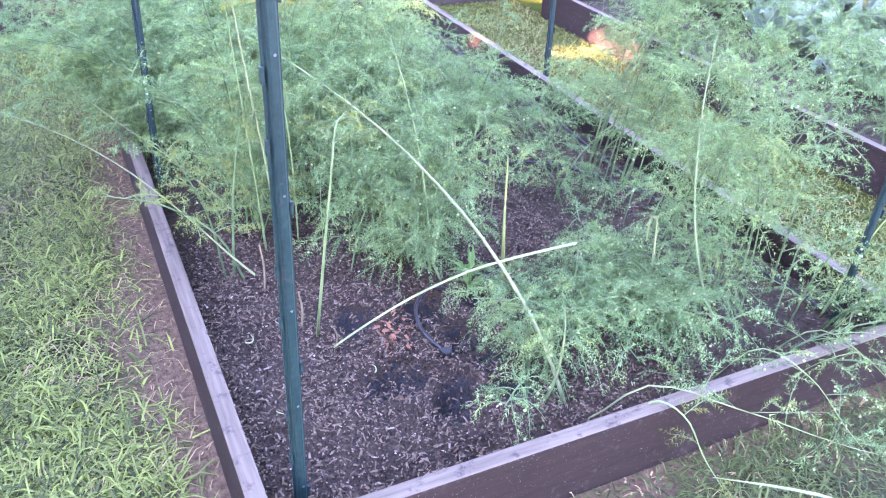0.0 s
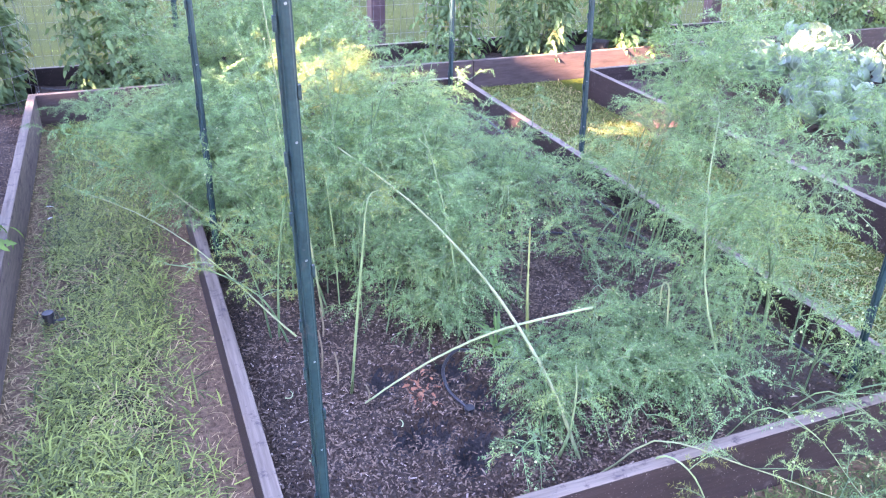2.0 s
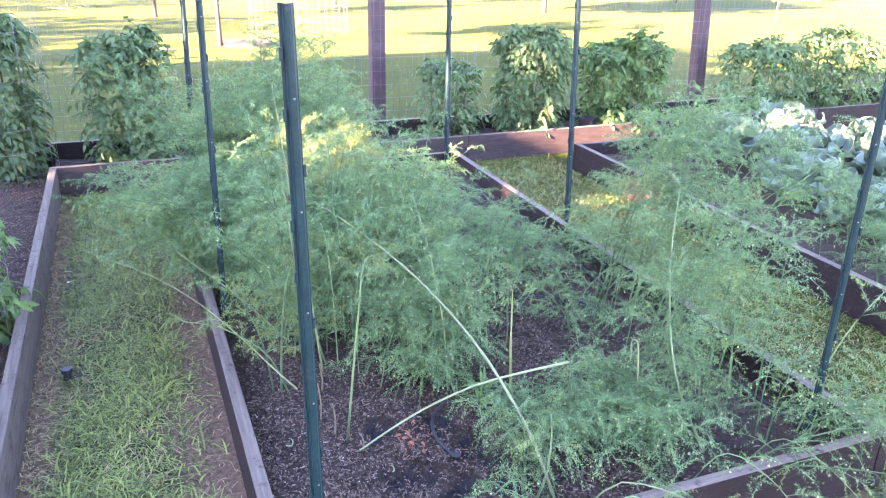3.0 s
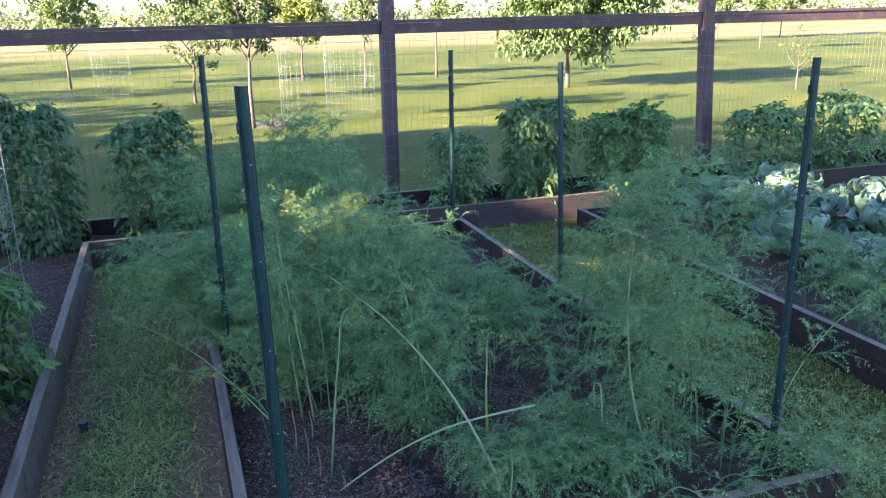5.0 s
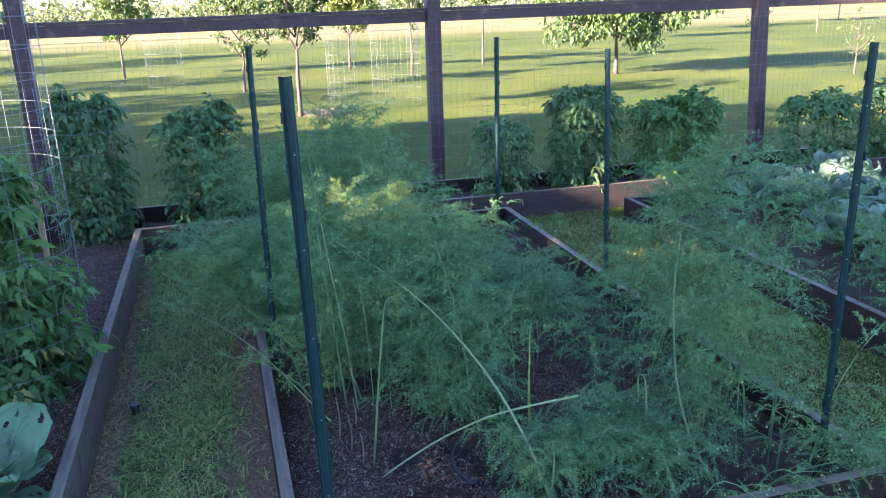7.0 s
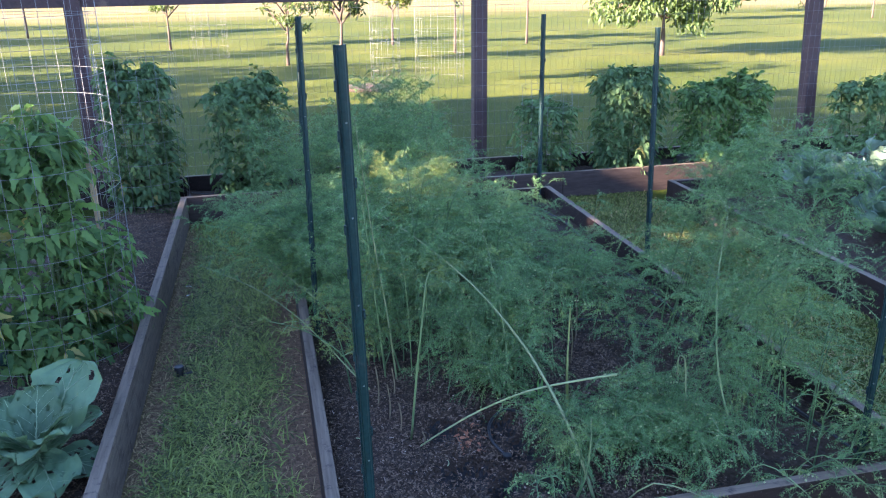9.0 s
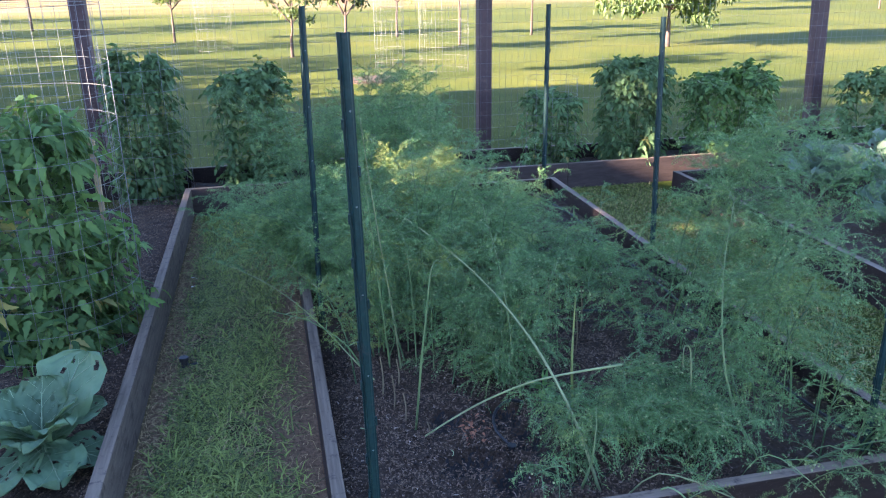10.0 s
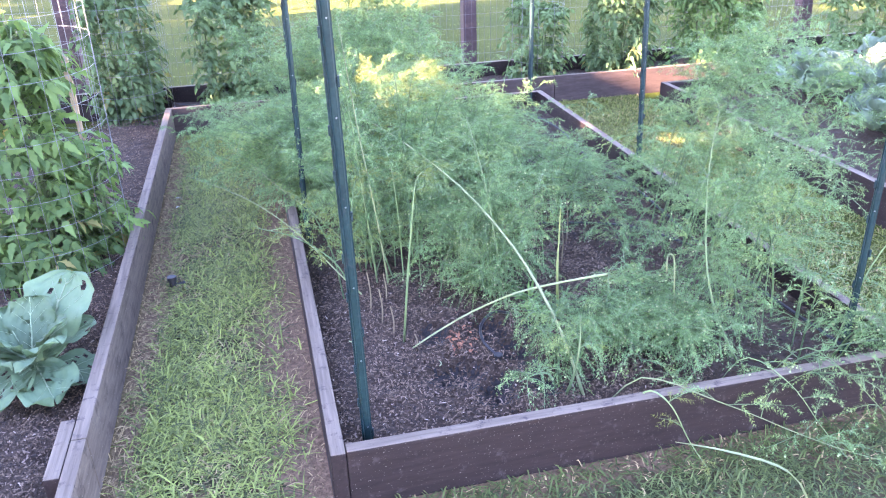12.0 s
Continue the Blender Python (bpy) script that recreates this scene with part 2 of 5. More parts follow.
# bare earth on the worn paths between the beds
def band(sock, lo, hi, soft):
    r = nt.nodes.new("ShaderNodeMapRange")
    r.interpolation_type = "SMOOTHSTEP"
    r.inputs["From Min"].default_value, r.inputs["From Max"].default_value = lo - soft, lo + soft
    nt.links.new(sock, r.inputs["Value"])
    s = nt.nodes.new("ShaderNodeMapRange")
    s.interpolation_type = "SMOOTHSTEP"
    s.inputs["From Min"].default_value, s.inputs["From Max"].default_value = hi - soft, hi + soft
    s.inputs["To Min"].default_value, s.inputs["To Max"].default_value = 1.0, 0.0
    nt.links.new(sock, s.inputs["Value"])
    k = nt.nodes.new("ShaderNodeMath")
    k.operation = "MULTIPLY"
    nt.links.new(r.outputs[0], k.inputs[0])
    nt.links.new(s.outputs[0], k.inputs[1])
    return k.outputs[0]
def times(a, b):
    k = nt.nodes.new("ShaderNodeMath")
    k.operation = "MULTIPLY"
    nt.links.new(a, k.inputs[0])
    nt.links.new(b, k.inputs[1])
    return k.outputs[0]
earth = ramp(nt, fine, [(0.3, (0.070, 0.044, 0.027)), (0.7, (0.240, 0.155, 0.095))])
worn = times(band(sep.outputs["X"], -0.62, 1.72, 0.05), band(sep.outputs["Y"], -1.2, 3.7, 0.5))
col = mix(nt, worn, col, earth)
# near-black ground between the blades: shade in the gaps put into colour
blade_gap = times(band(sep.outputs["X"], -0.50, -0.17, 0.06), ramp(nt, noise_node(nt, co, 7.0, 4, 0.6), [(0.36, (0.25, 0.25, 0.25)), (0.55, (1, 1, 1))]))
col = mix(nt, times(blade_gap, worn), col, (0.026, 0.027, 0.011))
# ground before the front board painted darker for the shade among its grass
front = times(band(sep.outputs["X"], 0.02, 2.6, 0.1), band(sep.outputs["Y"], -1.3, -0.09, 0.06))
col = mix(nt, times(front, ramp(nt, mid, [(0.35, (0.4, 0.4, 0.4)), (0.6, (1, 1, 1))])), col, (0.032, 0.033, 0.014))
field = times(band(sep.outputs["Y"], 34.0, 62.0, 4.0), ramp(nt, noise_node(nt, co, 0.12, 3, 0.5, (1, 4, 1)), [(0.35, (0.3, 0.3, 0.3)), (0.6, (1, 1, 1))]))
col = mix(nt, field, col, (0.20, 0.150, 0.070))
nt.links.new(col, p.inputs["Base Color"])
p.inputs["Roughness"].default_value, p.inputs["Specular IOR Level"].default_value = 0.95, 0.15
bump(nt, p, fine, 0.8, 0.02)
MAT["ground"] = m


# ---- mesh helpers ----
def part(name, data, material, parent, label=""):
    """One mesh object under a thing or a part; data is a bmesh or a mesh."""
    if isinstance(data, bmesh.types.BMesh):
        me = bpy.data.meshes.new(name)
        data.to_mesh(me)
        data.free()
    else:
        me = data
    for mm in (material if isinstance(material, (list, tuple)) else [material]):
        if mm and mm.name not in [x.name for x in me.materials if x]:
            me.materials.append(mm)
    ob = new(name, me)
    ob.parent = parent
    if label:
        ob["label"] = label
    return ob


def thing(name, label, category, group="", kind="", at=(0, 0, 0), turn=0.0):
    ob = new(name)
    ob.empty_display_size = 0.1
    ob.matrix_world = pose(*at, 0, 0, turn)
    return tagged(ob, label, category, group, kind)


def box(x0, x1, y0, y1, z0, z1, bevel=0.003, bm=None):
    bm = bm or bmesh.new()
    r = bmesh.ops.create_cube(bm, size=1.0)
    for v in r["verts"]:
        v.co = Vector(((x0 + x1) / 2 + v.co.x * (x1 - x0), (y0 + y1) / 2 + v.co.y * (y1 - y0), (z0 + z1) / 2 + v.co.z * (z1 - z0)))
    if bevel:
        es = list({e for v in r["verts"] for e in v.link_edges})
        bmesh.ops.bevel(bm, geom=es, offset=bevel, segments=2, affect="EDGES", profile=0.6)
    return bm


def raw_mesh(name, verts, faces, smooth=False):
    """A mesh of triangles from arrays."""
    verts, faces = np.asarray(verts, np.float32).reshape(-1, 3), np.asarray(faces, np.int32).reshape(-1, 3)
    me = bpy.data.meshes.new(name)
    me.vertices.add(len(verts))
    me.vertices.foreach_set("co", verts.ravel())
    me.loops.add(faces.size)
    me.loops.foreach_set("vertex_index", faces.ravel())
    me.polygons.add(len(faces))
    me.polygons.foreach_set("loop_start", np.arange(0, faces.size, 3, dtype=np.int32))
    me.polygons.foreach_set("loop_total", np.full(len(faces), 3, np.int32))
    if smooth:
        me.polygons.foreach_set("use_smooth", np.ones(len(faces), bool))
    me.update(calc_edges=True)
    me.validate()
    return me


class Heap:
    """Collects triangles for one joined mesh."""
    def __init__(self):
        self.v, self.f, self.n = [], [], 0

    def add(self, verts, faces):
        verts = np.asarray(verts, float).reshape(-1, 3)
        self.v.append(verts)
        self.f.append(np.asarray(faces, int).reshape(-1, 3) + self.n)
        self.n += len(verts)

    def place(self, tv, tf, origins, frames, scales):
        """The template tv, tf at each origin, turned by frames (n, 3, 3: columns are the axes) and scaled."""
        n, k = len(origins), len(tv)
        pts = np.einsum("nij,kj->nki", frames, tv) * np.asarray(scales).reshape(n, 1, -1) + np.asarray(origins)[:, None, :]
        self.add(pts.reshape(-1, 3), (np.asarray(tf)[None] + (np.arange(n) * k)[:, None, None]).reshape(-1, 3))

    def tube(self, pts, radii, sides=5):
        pts = np.asarray(pts, float)
        n = len(pts)
        radii = np.full(n, radii) if np.isscalar(radii) else np.asarray(radii)
        d = np.gradient(pts, axis=0)
        d /= np.linalg.norm(d, axis=1)[:, None] + 1e-9
        ref = np.where(np.abs(d[:, 2:3]) > 0.9, np.array([[1.0, 0, 0]]), np.array([[0, 0, 1.0]]))
        u = np.cross(d, ref)
        u /= np.linalg.norm(u, axis=1)[:, None] + 1e-9
        w = np.cross(d, u)
        a = np.arange(sides) * 2 * np.pi / sides
        ring = pts[:, None] + radii[:, None, None] * (np.cos(a)[None, :, None] * u[:, None] + np.sin(a)[None, :, None] * w[:, None])
        i, j = np.meshgrid(np.arange(n - 1), np.arange(sides), indexing="ij")
        p0, p1 = i * sides + j, i * sides + (j + 1) % sides
        f = np.concatenate([np.stack([p0, p1, p1 + sides], -1).reshape(-1, 3), np.stack([p0, p1 + sides, p0 + sides], -1).reshape(-1, 3)])
        caps = [[0, k + 1, k] for k in range(1, sides - 1)] + [[(n - 1) * sides, (n - 1) * sides + k, (n - 1) * sides + k + 1] for k in range(1, sides - 1)]
        self.add(ring.reshape(-1, 3), np.concatenate([f, np.array(caps)]))

    def mesh(self, name, smooth=False):
        return raw_mesh(name, np.concatenate(self.v), np.concatenate(self.f), smooth)


def unit(a):
    a = np.asarray(a, float)
    return a / (np.linalg.norm(a, axis=-1, keepdims=True) + 1e-9)


def frames_from(d, up):
    """Axes with y along d and z near up."""
    d = unit(d)
    x = unit(np.cross(d, up))
    return np.stack([x, d, np.cross(x, d)], -1)


def bend(points, n=12):
    """A smooth curve through a few points."""
    p = np.asarray(points, float)
    t = np.linspace(0, len(p) - 1, n)
    i = np.clip(t.astype(int), 0, len(p) - 2)
    f = (t - i)[:, None]
    q = np.concatenate([[2 * p[0] - p[1]], p, [2 * p[-1] - p[-2]]])
    a, b, c, d = q[i], q[i + 1], q[i + 2], q[i + 3]
    return 0.5 * (2 * b + (c - a) * f + (2 * a - 5 * b + 4 * c - d) * f**2 + (3 * b - a - 3 * c + d) * f**3)


# ---- ground and beds ----
RIM, THICK, SOIL = 0.185, 0.040, 0.085
bm = bmesh.new()
bmesh.ops.create_grid(bm, x_segments=60, y_segments=60, size=600)
for v in bm.verts:
    v.co.z = 0.0
ground = part("ground", bm, MAT["ground"], None)
tagged(ground, "mown lawn with worn earth between the beds", "ground", kind="structure")


def board(bed, x0, x1, y0, y1, z1=RIM, z0=-0.03, name="board", side=None):
    """One timber; its upper face is weathered and painted paler for the open sky."""
    bm = box(x0, x1, y0, y1, z0, z1, 0.004)
    bm.normal_update()
    for f in bm.faces:
        f.material_index = 1 if f.normal.z > 0.7 else 0
    way = "x" if x1 - x0 > y1 - y0 else "y"
    return part(name, bm, [MAT[side or "board_" + way], MAT["top_" + way]], bed)


def soil(bed, x0, x1, y0, y1, z=SOIL, step=0.02, dips=()):
    nx, ny = max(2, int((x1 - x0) / step)), max(2, int((y1 - y0) / step))
    X, Y = np.meshgrid(np.linspace(x0, x1, nx), np.linspace(y0, y1, ny))
    Z = np.array([[z + 0.022 * noise.noise((a * 3, b * 3, 0.3)) + 0.014 * noise.noise((a * 11, b * 11, 2)) + 0.008 * noise.noise((a * 31, b * 31, 5)) for a, b in zip(r, s)] for r, s in zip(X, Y)])
    for dx, dy, r, depth in dips:
        Z -= depth * np.exp(-((X - dx) ** 2 + (Y - dy) ** 2) / r**2)
    i, j = np.meshgrid(np.arange(ny - 1), np.arange(nx - 1), indexing="ij")
    a = (i * nx + j).ravel()
    f = np.concatenate([np.stack([a, a + 1, a + nx + 1], -1), np.stack([a, a + nx + 1, a + nx], -1)])
    me = raw_mesh("soil", np.stack([X, Y, Z], -1), f, True)
    ob = part("soil", me, MAT["soil"], bed, "dark crumbly mulch soil with wet holes" if dips else "dark crumbly mulch soil")
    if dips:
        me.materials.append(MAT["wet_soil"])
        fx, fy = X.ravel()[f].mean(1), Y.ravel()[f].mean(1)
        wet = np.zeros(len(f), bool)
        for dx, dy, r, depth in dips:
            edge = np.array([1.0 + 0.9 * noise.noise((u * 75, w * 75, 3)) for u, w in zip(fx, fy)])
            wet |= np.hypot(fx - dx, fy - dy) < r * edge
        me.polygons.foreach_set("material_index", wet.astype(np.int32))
    return ob


BED_W, BED_L = 1.775, 3.33
bed_main = thing("raised_bed", "brown-stained timber raised bed planted with asparagus", "raised bed", "raised beds")
board(bed_main, 0, THICK, 0.0, BED_L)
board(bed_main, BED_W - THICK, BED_W, 0.0, BED_L)
board(bed_main, THICK + 0.002, BED_W - THICK - 0.002, 0.003, THICK)
board(bed_main, THICK + 0.002, BED_W - THICK - 0.002, BED_L - THICK, BED_L - 0.003)
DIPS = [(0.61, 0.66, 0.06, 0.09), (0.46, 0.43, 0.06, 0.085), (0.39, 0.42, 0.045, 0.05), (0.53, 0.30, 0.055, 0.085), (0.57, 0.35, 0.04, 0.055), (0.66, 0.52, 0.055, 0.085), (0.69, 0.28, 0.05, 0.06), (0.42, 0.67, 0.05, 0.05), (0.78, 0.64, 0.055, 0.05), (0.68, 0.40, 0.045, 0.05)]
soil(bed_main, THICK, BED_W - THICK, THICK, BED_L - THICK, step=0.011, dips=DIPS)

LX = -0.615
bed_left = thing("raised_bed", "long brown-stained timber raised bed with caged tomatoes and a cabbage", "raised bed", "raised beds")
board(bed_left, LX - THICK, LX, -2.6, 0.245, side="dusty")
board(bed_left, LX - THICK, LX, 0.248, 3.66, side="dusty")
board(bed_left, LX - 2 * THICK - 0.002, LX - THICK - 0.002, 0.10, 0.345, z1=RIM - 0.002, z0=0.02, name="splice_board")
board(bed_left, LX - 1.75, LX - 1.71, -2.6, 4.25)
board(bed_left, LX - 1.71, LX - THICK, -2.64, -2.6)
soil(bed_left, LX - 1.71, LX - THICK, -2.6, 3.70, step=0.04)

BY0, BY1 = 3.66, 4.27
bed_back = thing("raised_bed", "narrow brown-stained timber raised bed along the fence with tomato plants", "raised bed", "raised beds")
board(bed_back, LX - THICK, 2.0, BY0 + 0.002, BY0 + THICK, side="faded_lit")
board(bed_back, 2.003, 5.2, BY0 + 0.002, BY0 + THICK, side="faded_lit")
board(bed_back, 5.203, 9.0, BY0 + 0.002, BY0 + THICK)
board(bed_back, LX - 1.70, 1.9, BY1 - THICK, BY1, z1=RIM + 0.01)
board(bed_back, 1.903, 5.4, BY1 - THICK, BY1, z1=RIM + 0.005)
board(bed_back, 5.403, 9.0, BY1 - THICK, BY1, z1=RIM + 0.01)
soil(bed_back, LX - THICK, 9.0, BY0 + THICK, BY1 - THICK, step=0.04)

RX, RY = 2.612, 3.262
bed_right = thing("raised_bed", "brown-stained timber raised bed full of cabbages", "raised bed", "raised beds")
board(bed_right, RX, RX + THICK, -0.9, RY)
board(bed_right, RX + THICK + 0.002, 4.6, RY - THICK, RY - 0.003)
board(bed_right, 4.6, 4.64, -0.9, RY)
board(bed_right, RX + THICK + 0.002, 4.6, -0.897, -0.86)
soil(bed_right, RX + THICK, 4.6, -0.86, RY - THICK, step=0.04)


# ---- green steel stakes ----
def stake(x, y, z0, z1, lean=(0.0, 0.0), turn=0.0, w=0.86):
    ob = thing("garden_stake", "dark green enamelled steel U-section stake with punched lugs", "stake", "green steel stakes", at=(x, y, z0))
    L = z1 - z0
    prof = [(u * w, k * w) for u, k in [(-0.018, 0.009), (-0.018, 0.006), (-0.0125, 0.005), (-0.011, -0.007), (-0.007, -0.011), (0.0, -0.0125), (0.007, -0.011), (0.011, -0.007), (0.0125, 0.005), (0.018, 0.006), (0.018, 0.009), (0.010, 0.008), (0.008, -0.006), (0.0, -0.0095), (-0.008, -0.006), (-0.010, 0.008)]]
    bm = bmesh.new()
    c, s = math.cos(turn), math.sin(turn)
    lo, hi = ([bm.verts.new((c * a - s * b + lean[0] * k, s * a + c * b + lean[1] * k, k * L)) for a, b in prof] for k in (0.0, 1.0))
    n = len(prof)
    for i in range(n):
        bm.faces.new((lo[i], lo[(i + 1) % n], hi[(i + 1) % n], hi[i]))
    bm.faces.new(hi)
    bm.faces.new(lo[::-1])
    bmesh.ops.recalc_face_normals(bm, faces=bm.faces)
    part("shaft", bm, MAT["green_paint"], ob)
    lug = None
    for i in range(12):
        k = 0.08 + i * 0.078
        px, py = lean[0] * k, lean[1] * k
        if lug is None:
            b2 = box(-0.003, 0.003, -0.006, 0.002, -0.012, 0.012, 0.001)
            o = part("lug", b2, MAT["green_paint"], ob)
            lug = o.data
        else:
            o = part("lug", lug, None, ob)
        side = -1 if i % 3 else 1
        o.location = (c * side * 0.019 * w - s * 0.004 + px, s * side * 0.019 * w + c * 0.004 + py, k * L)
        if i % 2 == 0:
            if i == 0:
                b3 = bmesh.new()
                bmesh.ops.create_cone(b3, segments=8, radius1=0.0026, radius2=0.002, depth=0.002, cap_ends=True)
                bmesh.ops.rotate(b3, verts=b3.verts, matrix=Matrix.Rotation(radians(90), 3, "X"))
                hole = part("rivet", b3, MAT["bolt"], ob)
            else:
                hole = part("rivet", hole.data, None, ob)
            hole.location = (s * 0.0135 * w + px, -c * 0.0135 * w + py, k * L + 0.03)
    return ob


stake(0.114, 0.136, 0.02, 1.403, (-0.024, -0.037), 0.1, 0.8)
stake(0.071, 1.556, 0.02, 1.400, (0.010, -0.008), 0.2, 0.62)
stake(0.125, 3.250, 0.02, 1.314, (0.032, 0.0), 0.1, 0.72)
stake(1.679, 3.268, 0.02, 1.307, (0.0, 0.004), -0.2, 0.8)
stake(1.800, 1.925, -0.05, 1.293, (0.0, 0.073), -0.4, 0.72)
stake(1.627, 0.158, 0.02, 1.407, (-0.010, -0.010), -0.6, 0.6)

# ---- fence ----
FY = 4.47
POSTS = (-4.17, -1.29, 1.59, 4.49, 7.36, 10.24)
for fx in POSTS:
    ob = thing("fence_post", "tall dark-stained square timber fence post", "fence post", "fence posts", at=(fx, FY, 0))
    bm = box(-0.052, 0.052, -0.052, 0.052, -0.1, 2.45, 0.006)
    for v in bm.verts:
        v.co.x += (0.06 if fx == 4.49 else 0.0) * (1.43 - v.co.z)
    part("post", bm, MAT["fence_wood"], ob)
for a, b in zip(POSTS, POSTS[1:]):
    ob = thing("fence_rail", "dark-stained timber fence rail between two posts", "fence rail", "fence rails", at=(a, FY, 1.376 + 0.0055 * (a - 0.37)))
    for name, y0, y1, z0, z1 in (("face_board", -0.020, 0.020, 0.0, 0.076), ("cap_board", -0.030, 0.030, 0.078, 0.102)):
        bm = box(0.057, b - a - 0.057, y0, y1, z0, z1, 0.003)
        for v in bm.verts:
            v.co.z += 0.0055 * v.co.x
        part(name, bm, MAT["fence_wood"], ob)
heap = Heap()
for i in range(300):
    x = -4.3 + i * 0.05
    o = 0.004 * noise.noise((x * 2, 0, 0))
    heap.tube([(x, FY - 0.062 + o, 0.0), (x, FY - 0.062 + o, 1.37)], 0.0009, 3)
for k in range(14):
    heap.tube([(-4.3 + j * 0.5, FY - 0.064, 0.03 + k * 0.1) for j in range(31)], 0.0009, 3)
mesh_fence = part("wire_mesh", heap.mesh("wire_mesh"), MAT["wire"], None)
tagged(mesh_fence, "galvanised welded wire mesh on the fence", "wire mesh", kind="stuff")

# ---- asparagus ----
rng = np.random.default_rng(7)


def needles(heap, origins, dirs, length, width, per, fade):
    """Whorls of fine needles that point forward along dirs; fade shortens those near a tip."""
    o, d, s = np.repeat(origins, per, 0), np.repeat(dirs, per, 0), np.repeat(fade, per)[:, None]
    n = len(o)
    a = unit(d * rng.uniform(0.45, 1.0, (n, 1)) + 0.8 * unit(np.cross(d, rng.normal(size=(n, 3)))))
    side = unit(np.cross(a, rng.normal(size=(n, 3)))) * width * rng.uniform(0.7, 1.2, (n, 1))
    tip = o + a * length * s * rng.uniform(0.6, 1.25, (n, 1)) - np.array([0, 0, 0.002])
    v = np.stack([o - side * 0.5, o + side * 0.5, tip], 1)
    heap.add(v.reshape(-1, 3), np.arange(3 * n).reshape(-1, 3))


def frond(leaf, wood, start, d0, length, dense=1.0, droop=0.25, needle=0.0145, berries=None, fine=False):
    """A feathery side branch: a bowed axis, branchlets set along it like a plume, whorls of needles."""
    n = 9
    t = np.linspace(0, 1, n)[:, None]
    d0 = unit(d0)
    side = unit(np.cross(d0, (0, 0, 1.0)) + 1e-6) * rng.normal() * 0.18
    axis = start + d0 * length * t + (np.array([0, 0, -1.0]) * droop + side) * length * t**2
    wood.tube(axis, np.linspace(0.0015, 0.0005, n), 3)
    m = max(6, int(length * 62 * dense))
    tt = np.clip((np.arange(m) + rng.uniform(0, 1, m)) / m, 0.06, 0.995)
    i = np.clip((tt * (n - 1)).astype(int), 0, n - 2)
    base = axis[i] + (axis[i + 1] - axis[i]) * (tt * (n - 1) - i)[:, None]
    ad = unit(axis[i + 1] - axis[i])
    flat = unit(np.cross(ad, (0, 0, 1.0)) + 1e-6) * np.where(np.arange(m) % 2, 1.0, -1.0)[:, None]
    perp = unit(np.cross(ad, rng.normal(size=(m, 3)))) * 0.7 + flat * 0.55
    bd = unit(ad * 0.85 + perp * 0.8 + np.array([0, 0, 0.05]))
    bl = length * (0.36 - 0.26 * tt) * rng.uniform(0.5, 1.25, m) + 0.014
    gap = 0.0066 if fine else 0.0072
    for b, dd, L in zip(base, bd, bl):
        k = max(3, int(L / gap))
        s = np.linspace(0.12, 1, k)[:, None]
        pts = b + dd * L * s + np.array([0, 0, -0.30]) * L * s**2
        sd = unit(np.cross(dd, rng.normal(size=3))) * 0.0006
        wood.add(np.stack([b - sd, b + sd, pts[-1]]), [[0, 1, 2]])
        needles(leaf, pts, unit(dd + np.array([0, 0, -0.45]) * s), needle * (1.0 if fine else 1.15), 0.0013 if fine else 0.0015, 6, 1.1 - 0.45 * s[:, 0])
        if berries is not None and rng.random() < berries[1] * 2.2:
            berries[0].append(pts[rng.integers(k)] + np.array([0, 0, -0.008]))


def berry_mesh(points, r=0.0031):
    bm = bmesh.new()
    bmesh.ops.create_icosphere(bm, subdivisions=1, radius=1.0)
    tv = np.array([v.co[:] for v in bm.verts])
    tf = np.array([[v.index for v in f.verts] for f in bm.faces])
    bm.free()
    h = Heap()
    n = len(points)
    h.place(tv, tf, np.array(points), np.repeat(np.eye(3)[None], n, 0), rng.uniform(0.8, 1.25, (n, 1)) * r)
    return h.mesh("berry_spray", True)


